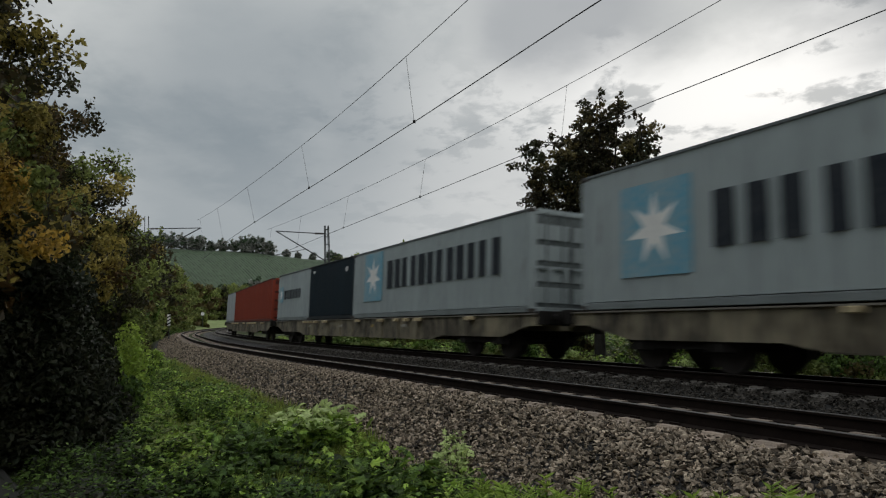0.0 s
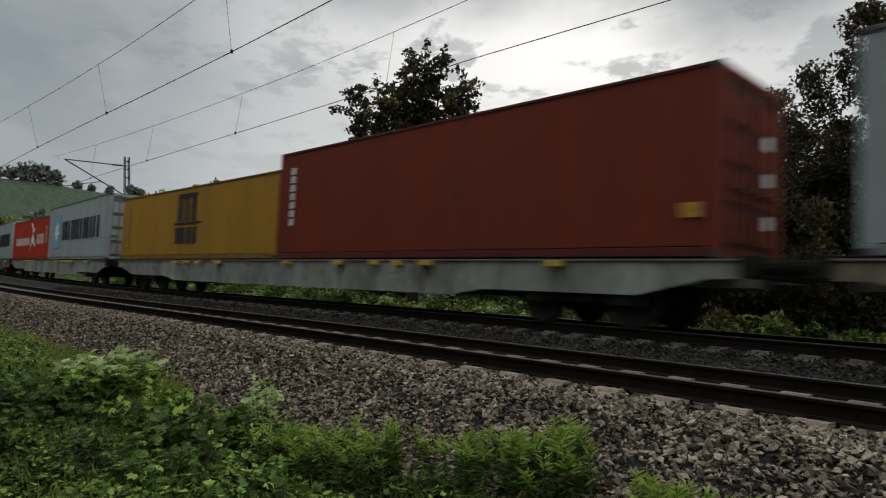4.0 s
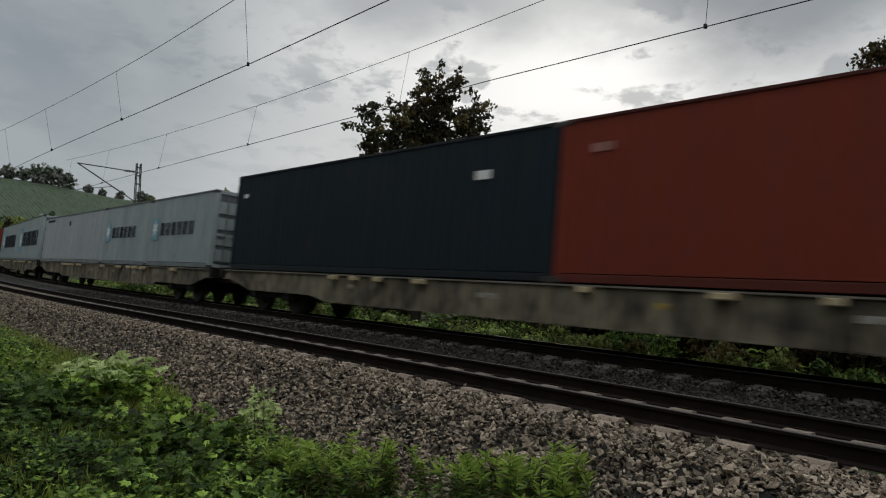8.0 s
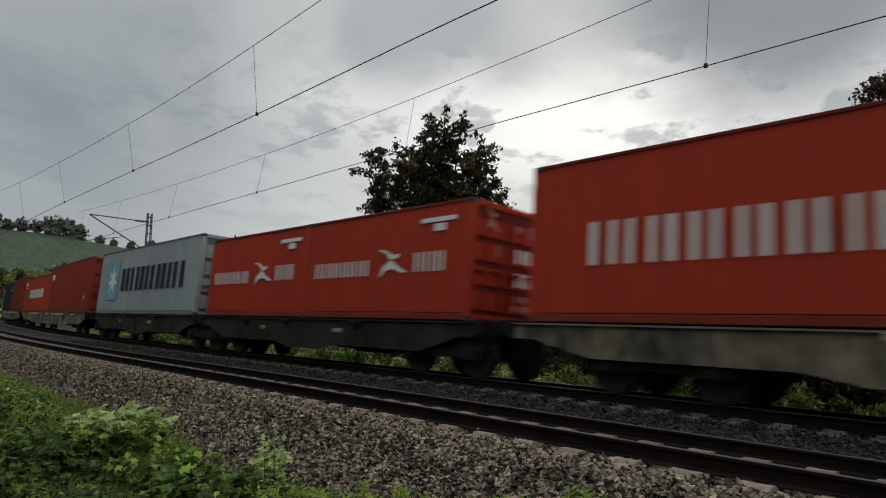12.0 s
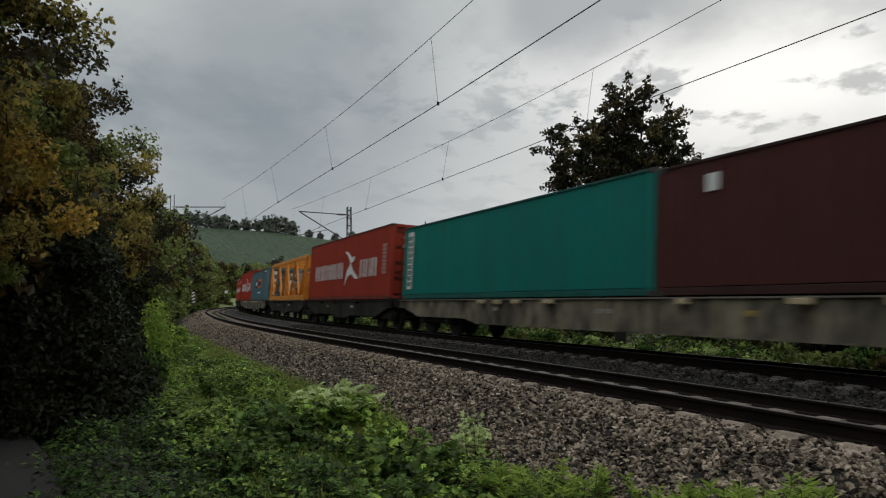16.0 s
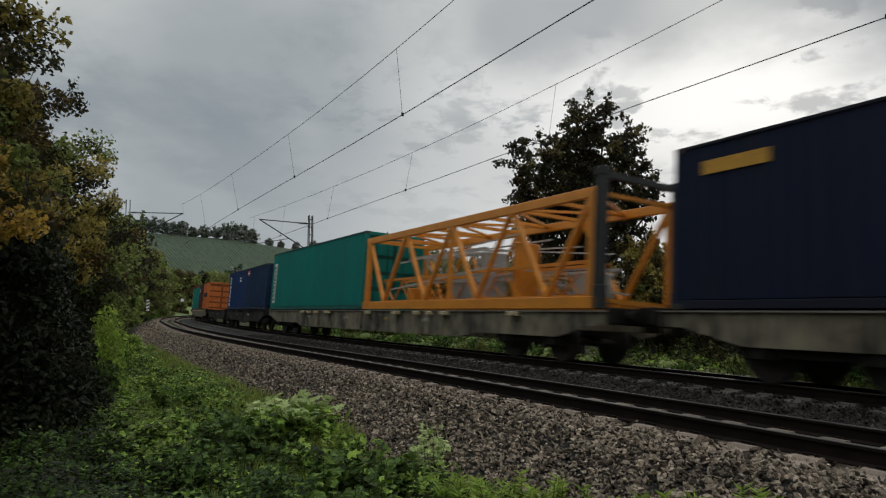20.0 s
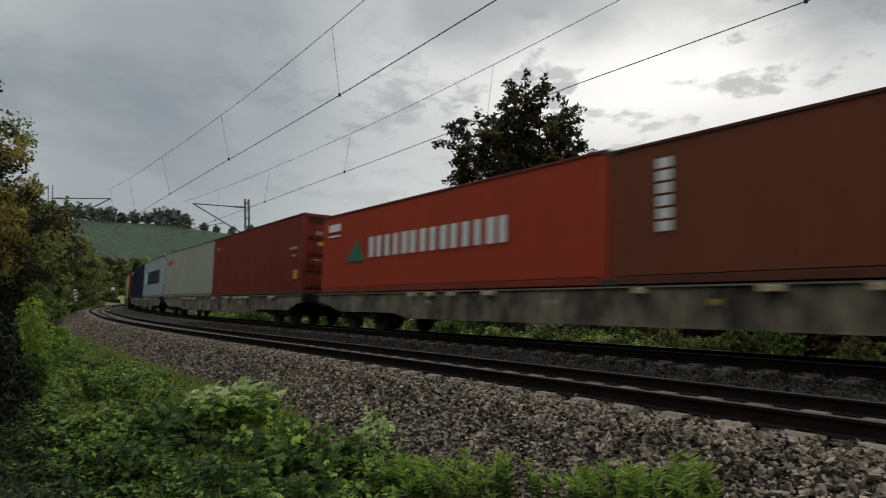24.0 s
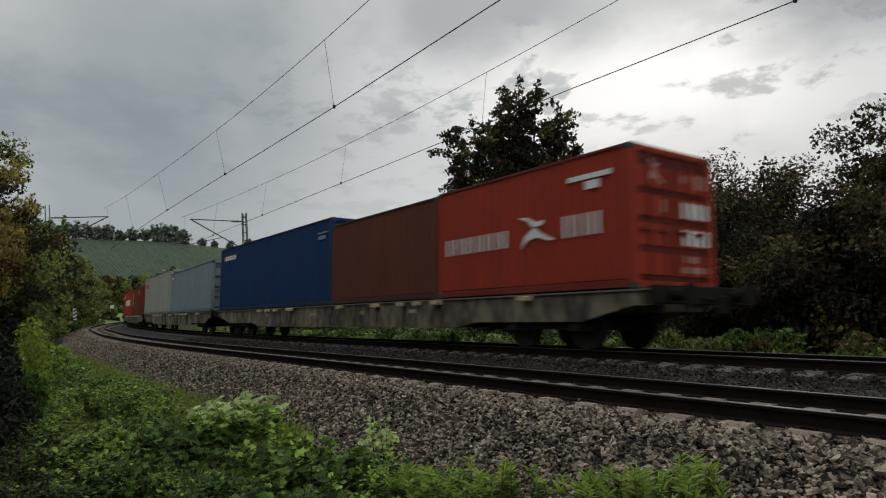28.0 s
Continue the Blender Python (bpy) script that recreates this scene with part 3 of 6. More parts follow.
def build_wagon(kind, clean=False):
    """A flat container wagon, origin in its middle on the rails, x ahead. long: 80 foot, two bogies; half: one half of an articulated pair, the shared bogie at its front or rear."""
    long = kind == "long"
    half, pivot = (12.62, 9.75) if long else (6.45, 5.2)
    mat = (pale_frame if clean else dusty) if long else sooty
    tone = clean
    deep, shallow, top = (0.42, 0.82, 1.09) if long else (0.34, 0.80, 1.09)
    w = thing("container_wagon", ("flat container wagon with a pale grey fish-bellied frame" if clean else "flat container wagon with a dusty brown-grey fish-bellied frame") if long else "half of an articulated container wagon, sooty dark frame", "railway wagon", "wagons of the goods train")

    def sill():
        b = Build()
        b.prism(side_outline(half, pivot, deep, shallow, top), "y", -0.012, 0.012)
        a = half - 5.7
        b.box(-a, a, -0.09, 0.055, deep - 0.015, deep + 0.012)
        n = int(a // 1.5)
        for i in range(-n, n + 1):
            b.box(i * 1.5 - 0.012, i * 1.5 + 0.012, 0.012, 0.045, deep + 0.012, top - 0.02)
        return b.mesh("side_sill", mat)
    for side in (-1, 1):
        part("side_sill", cached((kind, tone, "sill"), sill), w, "streaked side sill, deep between the bogies", pose(0, side * 1.17, 0, 0, 0, 0 if side > 0 else 180))

    for side in (-1, 1):
        part("top_flange", cached((kind, "flange"), lambda: Build().box(-half, half, -0.10, 0.062, top - 0.012, top + 0.018).mesh("top_flange", lit_edge if long else sooty)), w, "pale edge of the deck, its lit line painted in" if long else "", pose(0, side * 1.17, 0, 0, 0, 0 if side > 0 else 180))

    def centre():
        b = Build()
        b.box(-half + 0.1, half - 0.1, -0.28, 0.28, 0.72, 1.0)
        n = 9 if long else 5
        for i in range(n):
            x = -half + 0.6 + (2 * half - 1.2) * i / (n - 1)
            b.box(x - 0.09, x + 0.09, -1.15, 1.15, 0.86, 1.02)
        return b.mesh("centre_beam", mat)
    part("centre_beam", cached((kind, tone, "centre"), centre), w)
    for end in (-1, 1):
        part("headstock", cached((kind, tone, "headstock"), lambda: Build().box(-0.10, 0.10, -1.28, 1.28, 0.84, 1.16, 0.015).mesh("headstock", grime)), w, m=pose(end * half, 0, 0))
    places = [(6.5, 0), (5.65, 0), (4.75, 0), (3.35, 1), (-0.75, 0), (-3.05, 1), (-4.45, 0), (-5.25, 0), (-6.15, 1), (-9.4, 1)] if long else [(3.2, 1), (0.9, 0), (-2.4, 1)]
    for x, wide in places:
        for q in (1, ):
            def spigot(wide=wide):
                return Build().box(-0.16 if wide else -0.10, 0.16 if wide else 0.10, 0.0, 0.17, 0, 0.10, 0.012).mesh("spigot", (spigot_bright if clean else spigot_yellow) if long else grime)
            part("spigot", cached(("spigot", wide, long, clean), spigot), w, ("bright yellow folding container spigot" if clean else "cream-yellow folding container spigot") if long else "sooty folding container spigot", pose(x, q * 1.20, 0.97))
    for x0, wide_plate, tone_name in (((-4.9, 0.42, "white"), (-2.1, 0.22, "yellow"), (1.5, 0.5, "white"), (5.9, 0.25, "white")) if long else ((-1.6, 0.4, "white"), (2.2, 0.22, "yellow"))):
        part("data_plate", cached(("plate", wide_plate, tone_name), lambda: Build().box(-wide_plate / 2, wide_plate / 2, 0.012, 0.016, -0.05, 0.05).mesh("data_plate", sill_marks[tone_name])), w, "small weathered data plate", pose(x0, 1.17, top - 0.26))
    part("air_tank", cached("air_tank", lambda: Build().rod((-0.55, 0, 0), (0.55, 0, 0), 0.19, sides=12).mesh("air_tank", grime)), w, "black cylindrical air tank", pose(1.9, 0.55, 0.66))
    part("brake_box", cached("brake_box", lambda: Build().box(-0.45, 0.45, -0.4, 0.4, -0.2, 0.2, 0.03).mesh("brake_box", grime)), w, "sooty brake equipment box", pose(-1.4, 0.35, 0.62))
    part("brake_rod", cached(("brake_rod", long), lambda: Build().rod((-half * 0.6, 0, 0), (half * 0.6, 0, 0), 0.022, sides=6).mesh("brake_rod", grime)), w, m=pose(0, -0.2, 0.56))
    if long:
        for end in (-1, 1):
            add_bogie(w, end * pivot)
            for y in (-0.875, 0.875):
                def buffer():
                    b = Build().rod((0, 0, 0), (0.42, 0, 0), 0.11, sides=10)
                    return b.prism([(0.22 * math.cos(i * math.pi / 8), 0.19 * math.sin(i * math.pi / 8)) for i in range(16)], "x", 0.42, 0.46).mesh("buffer", grime)
                part("buffer", cached("buffer", buffer), w, "round black buffer", pose(end * half, y, 1.0, 0, 0, 0 if end > 0 else 180))
            part("coupling", cached("coupling", lambda: Build().rod((0, 0, 0), (0.45, 0, -0.12), 0.05).box(0.38, 0.50, -0.10, 0.10, -0.32, 0.0, 0.02).mesh("coupling", grime)), w, m=pose(end * half, 0, 0.98, 0, 0, 0 if end > 0 else 180))
    else:
        add_bogie(w, pivot if kind == "front" else -pivot)
        add_bogie(w, -6.65 if kind == "front" else 5.2)
    return w


# ---------- containers ----------
def zigzag(length, depth, pitch, wall):
    """Outline of a corrugated sheet from 0 to length, its outer flats at 0, its inner flats at -depth."""
    n = max(2, int(round(length / pitch)))
    p = length / n
    out = []
    for i in range(n):
        x = i * p
        out += [(x, 0.0), (x + 0.30 * p, 0.0), (x + 0.50 * p, -depth), (x + 0.80 * p, -depth)]
    out.append((length, 0.0))
    return out


def corrugated(name, length, height, mat, depth=0.036, pitch=0.278):
    """A sheet standing on y = 0, waves towards -y."""
    line = zigzag(length, depth, pitch, 0)
    v, f = [], []
    for x, y in line:
        v += [(x, y, 0), (x, y, height), (x, y - 0.004, height), (x, y - 0.004, 0)]
    for i in range(len(line) - 1):
        a, b = 4 * i, 4 * i + 4
        f += [(a, b, b + 1, a + 1), (a + 1, b + 1, b + 2, a + 2), (a + 2, b + 2, b + 3, a + 3), (a + 3, b + 3, b, a)]
    return mesh_of(name, v, f, mat)


white = material("decal_white", (0.80, 0.79, 0.76), 0.6, 0, (0.62, 0.60, 0.57), 2.0, 0.6, 25.0)
navy = material("decal_black", (0.020, 0.024, 0.032), 0.75, 0, (0.05, 0.055, 0.06), 2.5, 0.7, 12.0, shine=0.1)
sky_blue = material("decal_sky_blue", (0.13, 0.33, 0.44), 0.7, 0, (0.27, 0.36, 0.39), 1.4, 1.0, 9.0, shine=0.2)
DECAL = {"white": white, "black": navy, "sky": sky_blue,
         "green": material("decal_green", (0.02, 0.14, 0.075), 0.6), "yellow": material("decal_yellow", (0.66, 0.33, 0.03), 0.7, 0, (0.30, 0.17, 0.03), 3.0, 0.8, 20.0),
         "orange": material("decal_orange", (0.70, 0.22, 0.075), 0.75, 0, (0.50, 0.18, 0.08), 2.5, 0.7, 12.0, shine=0.15), "red": material("decal_red", (0.55, 0.045, 0.03), 0.6),
         "blue": material("decal_blue", (0.014, 0.030, 0.085), 0.75, 0, (0.03, 0.05, 0.10), 2.5, 0.7, 12.0, shine=0.15), "faded_blue": material("decal_faded_blue", (0.20, 0.25, 0.36), 0.7), "brown": material("decal_brown", (0.33, 0.16, 0.03), 0.7, 0, (0.42, 0.22, 0.03), 3.0, 0.8, 20.0), "faded": material("decal_faded", (0.45, 0.22, 0.18), 0.6)}


def star(cx, cz, r, r2, n=7):
    return [((r if i % 2 == 0 else r2) * math.sin(i * math.pi / n) + cx, (r if i % 2 == 0 else r2) * math.cos(i * math.pi / n) + cz) for i in range(2 * n)]


def bar(x0, x1, z0, z1, lean=0.0):
    return [(x0, z0), (x1, z0), (x1 + lean, z1), (x0 + lean, z1)]


def bars(x0, x1, z0, z1, n, gap=0.25, lean=0.0, stroke=0.40):
    """A word as plain upright bars, two for each sign."""
    w = (x1 - x0) / n
    out = []
    for i in range(n):
        a, k = x0 + i * w, w * (1 - gap)
        s = k * stroke * (1.0, 0.88, 1.05, 0.93)[i % 4]
        out += [bar(a, a + s, z0, z1, lean), bar(a + k - s * 0.92, a + k, z0, z1, lean)]
    return out


def column(x, z0, z1, n, w):
    h = (z1 - z0) / n
    return [bar(x, x + w, z0 + i * h, z0 + (i + 0.78) * h) for i in range(n)]


def bird(x, z, k, low=1.0):
    f = k * low
    return [[(x, z + 0.9 * f), (x + 0.35 * k, z + 0.86 * f), (x + 0.75 * k, z + 0.58 * f), (x + 1.05 * k, z + 0.62 * f), (x + 0.98 * k, z + 0.42 * f), (x + 0.62 * k, z + 0.36 * f), (x + 0.42 * k, z + 0.66 * f)],
            [(x + 0.12 * k, z - 0.55 * f), (x + 0.28 * k, z + 0.02 * f), (x + 0.66 * k, z + 0.36 * f), (x + 0.95 * k, z + 0.05 * f), (x + 1.45 * k, z - 0.30 * f), (x + 1.20 * k, z - 0.32 * f), (x + 0.80 * k, z - 0.10 * f), (x + 0.40 * k, z - 0.18 * f)]]


def marks(style, L, H):
    """Plain shapes on the side that faces the camera: (part name, colour, outlines of (from the front end, over the floor))."""
    k = L / 12.19
    if style == "star_long":
        return [("emblem_panel", "sky", [bar(1.2, 2.95, 0.62, 2.42)]), ("star_emblem", "white", [star(2.07, 1.52, 0.70, 0.27)]), ("word_bar", "black", bars(3.42, 11.0, 1.02, 2.0, 6, 0.18))]
    if style == "star_short":
        return [("emblem_panel", "sky", [bar(0.35, 1.05, 1.0, 1.85)]), ("star_emblem", "white", [star(0.70, 1.42, 0.33, 0.13)]), ("word_bar", "black", bars(1.35, 4.65, 1.15, 1.62, 6, 0.32))]
    if style == "bird_long" and H > 2.7:
        return [("word_bar", "white", bars(1.3, 6.25, 0.98, 1.72, 7, 0.28, 0.0, 0.27) + bars(8.6, 10.8, 0.95, 1.70, 3, 0.28, 0.0, 0.27)), ("bird_emblem", "white", bird(6.3, 1.24, 1.42, 0.75)), ("notice_bar", "faded", column(11.3, 1.0, 2.2, 8, 0.42))]
    if style == "bird_long":
        return [("word_bar", "white", bars(1.4, 6.35, 0.92, 1.42, 7, 0.28, 0.0, 0.27) + bars(8.7, 10.8, 0.95, 1.55, 3, 0.28, 0.0, 0.27)), ("bird_emblem", "white", bird(6.5, 1.2, 1.25)), ("notice_bar", "faded", column(11.25, 1.0, 2.0, 6, 0.45))]
    if style == "bird_short":
        return [("word_bar", "white", bars(0.36, 2.75, 1.02, 1.40, 7, 0.28, 0.0, 0.27) + bars(4.35, 5.4, 1.05, 1.48, 3, 0.28, 0.0, 0.27)), ("bird_emblem", "white", bird(3.02, 1.20, 0.76, 0.62)), ("notice_bar", "white", [bar(4.5, 5.6, 2.12, 2.22), bar(4.95, 5.3, 1.92, 2.08)])]
    if style == "lettered_red":
        return [("tree_emblem", "green", [[(1.75, 0.95), (2.95, 0.95), (2.4, 1.62)]]), ("word_bar", "white", bars(3.2, 9.6, 1.02, 1.62, 7, 0.26, 0.0, 0.38)), ("notice_plate", "white", [bar(0.45, 1.25, 1.98, 2.22), bar(0.45, 1.25, 1.80, 1.86)])]
    if style == "corner_word":
        return [("word_bar", "white", bars(0.45, 1.35, 2.02, 2.38, 3, 0.2)), ("notice_plate", "yellow", [bar(11.1, 11.5, 0.7, 0.9)])]
    if style == "tiny_word":
        return [("word_bar", "faded", bars(0.65, 1.1, 2.25, 2.4, 2, 0.2)), ("notice_plate", "yellow", [bar(11.45, 11.86, 0.55, 0.88)]), ("notice_bar", "faded", [bar(11.0, 11.75, 1.62, 1.72), bar(11.2, 11.6, 1.36, 1.44)])]
    if style == "column_word":
        return [("word_bar", "white", column(0.6, 0.9, 2.5, 7, 0.17)), ("notice_plate", "yellow", [bar(11.6, 11.92, 0.60, 0.82)])]
    if style == "yellow_block":
        return [("emblem_bar", "black", bars(5.45, 7.1, 1.30, 2.10, 3, 0.34) + [bar(5.45, 7.0, 2.10, 2.26), bar(5.25, 7.35, 1.20, 1.27)] + bars(5.35, 7.2, 0.55, 1.10, 2, 0.14, 0.0, 0.46)), ("number_bar", "brown", column(0.5, 0.5, 2.2, 11, 0.42))]
    if style == "panel_blue":
        return [("word_panel", "blue", [bar(3.9, 5.4, 1.08, 1.78)]), ("word_panel", "orange", [bar(5.4, 8.4, 1.08, 1.78)]), ("word_bar", "white", bars(4.05, 5.25, 1.28, 1.58, 3, 0.25) + [bar(5.7, 7.6, 0.62, 0.72)]), ("name_bar", "blue", bars(5.6, 8.2, 1.25, 1.58, 9, 0.35)), ("notice_bar", "white", [bar(10.2, 11.2, 2.22, 2.32)])]
    if style == "orange_word":
        return [("emblem_bar", "blue", [bar(0.35, 0.65, 0.85, 1.75), bar(0.65, 1.05, 1.35, 1.75), bar(0.65, 1.0, 0.85, 1.05)]), ("word_bar", "black", bars(1.7, 5.3, 1.18, 1.55, 9, 0.25, 0.08))]
    if style == "blue_word":
        return [("word_bar", "white", bars(0.75, 2.3, 2.30, 2.50, 5, 0.3)), ("emblem_bar", "red", [bar(0.55, 0.72, 2.28, 2.48)]), ("notice_bar", "faded_blue", [bar(11.1, 11.9, 2.42, 2.47), bar(11.15, 11.7, 2.22, 2.34)])]
    if style == "yellow_label":
        return [("notice_plate", "yellow", [bar(0.6, 1.85, 2.32, 2.56)])]
    if style == "red_label":
        return [("word_bar", "red", bars(0.7, 2.1, 2.05, 2.34, 4, 0.14))]
    if style == "small_red":
        return [("notice_plate", "red", [bar(0.6, 1.1, 2.25, 2.38), bar(0.6, 1.1, 2.08, 2.18)]), ("notice_plate", "white", [bar(0.6, 1.1, 2.18, 2.25)])]
    if style == "teal_column":
        return [("notice_plate", "white", [bar(0.35, 0.75, 0.35, 2.35)]), ("word_bar", "green", column(0.42, 0.45, 2.25, 9, 0.24))]
    if style == "blue_column":
        return [("word_bar", "white", column(0.45, 0.25, 2.3, 7, 0.28)), ("notice_plate", "black", [bar(2.3, 2.85, 1.3, 1.75)]), ("notice_bar", "white", [bar(4.0, 4.6, 2.0, 2.06), bar(4.1, 4.5, 1.82, 1.95)])]
    if style == "white_square":
        return [("notice_plate", "white", [bar(1.20, 1.46, 1.86, 2.18)])]
    if style == "brown_column":
        return [("word_bar", "white", column(1.05, 0.9, 2.2, 6, 0.27))]
    if style == "patches":
        return [("notice_plate", "white", [bar(10.2 * k, 10.6 * k, 1.98, 2.16), bar(0.5, 0.72, 2.18, 2.3)])]
    if style == "small_word":
        return [("word_bar", "black", bars(0.5, 2.2, 2.28, 2.40, 6, 0.2)), ("notice_plate", "black", [bar(5.6, 5.9, 1.95, 2.2)])]
    return []


def door_notes(style, side):
    """Plates on a door leaf: (across, over the floor, width, height, colour)."""
    if style in ("bird_short", "bird_long"):
        if side > 0:
            return [(-0.25, 1.42, 0.16, 0.24, "faded")]
        return [(y, z, 0.38, 0.30, "white") for y in (0.15, -0.28) for z in (0.84, 1.36)] + [(0.22, 2.04, 0.24, 0.14, "faded"), (-0.28, 1.95, 0.38, 0.28, "faded"), (0.0, 0.32, 0.80, 0.12, "faded"), (0.1, 0.52, 0.40, 0.12, "faded")]
    if style == "panel_blue":
        return [(0.12 * side, z, 0.30 if side > 0 else 0.40, 0.24, "white") for z in ((0.5, 1.0, 1.45, 2.0) if side > 0 else (0.9, 1.4, 1.95))]
    if style == "tiny_word":
        return [(0.05, 2.14, 0.26, 0.13, "faded" if side > 0 else "white"), (-0.05, 1.75, 0.24, 0.15, "yellow"), (0.1, 1.20, 0.30, 0.08, "faded")]
    if side < 0 and style in ("column_word", "corner_word", "yellow_label"):
        return [(-0.02, z, 0.32, 0.22, "white") for z in (0.55, 1.25, 1.85)]
    return []


def build_container(label, length, height, colour, style):
    L, H, W = length, height, 2.438
    p = paint(*colour)
    # darker copy of the paint: top edges, roof, and shade in door grooves
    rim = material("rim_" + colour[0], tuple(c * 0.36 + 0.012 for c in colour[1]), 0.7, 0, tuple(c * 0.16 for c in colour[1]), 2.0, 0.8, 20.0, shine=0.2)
    # darker, rusty copy: shade below the walls is painted into the bottom rail
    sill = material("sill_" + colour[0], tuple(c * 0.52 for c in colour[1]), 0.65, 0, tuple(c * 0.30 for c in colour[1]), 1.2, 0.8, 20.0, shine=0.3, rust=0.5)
    c = thing("shipping_container", label, "shipping container", "containers of the goods train")
    key = (L, H, colour[0])

    def made(what, make):
        return cached((what, *key), make)
    # x runs from the rear (0) to the front (L); the origin is the middle of the floor
    for side in (-1, 1):
        part("side_wall", made("side_wall", lambda: corrugated("side_wall", L - 0.30, H - 0.245, p)), c, m=pose(-side * (L / 2 - 0.15), side * (W / 2 - 0.012), 0.18, 0, 0, 0 if side > 0 else 180))
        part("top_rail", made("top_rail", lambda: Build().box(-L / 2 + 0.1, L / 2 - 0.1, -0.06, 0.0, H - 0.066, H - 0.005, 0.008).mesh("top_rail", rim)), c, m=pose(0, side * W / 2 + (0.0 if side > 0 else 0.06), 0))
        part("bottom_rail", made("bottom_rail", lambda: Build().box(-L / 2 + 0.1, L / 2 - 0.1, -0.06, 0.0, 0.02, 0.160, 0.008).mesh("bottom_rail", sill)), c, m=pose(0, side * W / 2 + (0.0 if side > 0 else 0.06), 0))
        for end in (-1, 1):
            part("corner_post", made("corner_post", lambda: Build().box(-0.075, 0.075, -0.085, 0.085, 0.1, H - 0.1, 0.01).mesh("corner_post", p)), c, m=pose(end * (L / 2 - 0.078), side * (W / 2 - 0.088), 0))
            for z in (0, H - 0.118):
                part("corner_casting", cached("casting", lambda: Build().box(-0.089, 0.089, -0.081, 0.081, 0, 0.118, 0.012).mesh("corner_casting", material("casting_steel", (0.07, 0.06, 0.055), 0.8, 0.3))), c, m=pose(end * (L / 2 - 0.088), side * (W / 2 - 0.080), z))

    def roof():
        line = zigzag(L - 0.3, 0.02, 0.42, 0)
        v = [(x - (L - 0.3) / 2, y, H - 0.015 + q) for x, q in line for y in (-W / 2 + 0.05, W / 2 - 0.05)]
        f = [(2 * i, 2 * i + 2, 2 * i + 3, 2 * i + 1) for i in range(len(line) - 1)]
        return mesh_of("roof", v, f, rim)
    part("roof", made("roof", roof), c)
    part("floor", made("floor", lambda: Build().box(-L / 2 + 0.1, L / 2 - 0.1, -W / 2 + 0.1, W / 2 - 0.1, 0.04, 0.14).mesh("floor", grime)), c)
    part("front_wall", made("front_wall", lambda: corrugated("front_wall", W - 0.3, H - 0.24, p, 0.045, 0.25)), c, m=pose(L / 2 - 0.04, W / 2 - 0.15, 0.12, 0, 0, -90))
    for end in (-1, 1):
        for z0, z1 in ((0.01, 0.15), (H - 0.13, H - 0.005)):
            part("end_beam", made(("end_beam", z0), lambda: Build().box(-0.05, 0.05, -W / 2 + 0.15, W / 2 - 0.15, z0, z1, 0.008).mesh("end_beam", p)), c, m=pose(end * (L / 2 - 0.055), 0, 0))

    # the dark leaf paints shade into the grooves between panels
    def leaf():
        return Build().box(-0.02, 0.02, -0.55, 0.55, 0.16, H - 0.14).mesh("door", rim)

    def rib():
        h = (H - 0.65) / 4
        return Build().prism([(-0.50, 0.0), (0.50, 0.0), (0.47, 0.03), (0.47, h - 0.15), (0.50, h - 0.10), (-0.50, h - 0.10), (-0.47, h - 0.15), (-0.47, 0.03)], "x", -0.045, -0.015).mesh("panel", p)
    for side in (-1, 1):
        d = part("door", made("door", leaf), c, "ribbed steel door leaf", pose(-L / 2 + 0.06, side * 0.555, 0))
        for i in range(4):
            part("panel", made("panel", rib), d, m=pose(0, 0, 0.26 + i * (H - 0.50) / 4))
        for q in (-0.27, 0.22):
            part("locking_rod", made("rod", lambda: Build().rod((-0.075, 0, 0.08), (-0.075, 0, H - 0.08), 0.021, sides=6).box(-0.10, -0.05, -0.02, 0.26, 1.05, 1.09).mesh("locking_rod", sill)), d, "painted locking rod", pose(0, q, 0))
        for y, z, wide, tall, tone in door_notes(style, side):
            part("notice_plate", cached(("door_note", wide, tall, tone), lambda: Build().box(-0.050, -0.046, -wide / 2, wide / 2, 0, tall).mesh("notice_plate", DECAL[tone])), d, m=pose(0, y, z))
        if side > 0 and style in ("bird_short", "bird_long"):
            for j, outline in enumerate(bird(-0.30, 2.08, 0.40)):
                part("bird_emblem", cached(("door_bird", j), lambda: Build().prism([(-y, z) for y, z in outline], "x", -0.050, -0.046).mesh("bird_emblem", DECAL["faded"])), d)
    for i, (name, tone, outlines) in enumerate(marks(style, L, H)):
        for j, outline in enumerate(outlines):
            def stick():
                return Build().prism([(L / 2 - x, z) for x, z in outline], "y", W / 2 - 0.008, W / 2 + 0.003 + 0.004 * i).mesh(name, DECAL[tone])
            part(name, cached((name, i, j, style, L, H), stick), c)
    return c
# ---------- load of lattice crane sections ----------
crane_yellow = material("crane_yellow", (0.74, 0.27, 0.014), 0.5, 0, (0.46, 0.15, 0.015), 1.5, 0.6, 20.0)
crane_grey = material("crane_grey", (0.42, 0.42, 0.40), 0.6, 0.1, (0.25, 0.25, 0.24), 1.5, 0.6, 20.0)
crane_pale = material("strut_galvanised", (0.55, 0.55, 0.53), 0.5, 0.2, (0.36, 0.36, 0.35), 2.0, 0.6, 20.0)
post_dark = material("frame_post_dark", (0.032, 0.032, 0.031), 0.8, 0.0, (0.016, 0.016, 0.016), 2.0, 0.7, 20.0)


def square_rod(b, p, q, r):
    return b.rod(p, q, r * 1.25, sides=4)


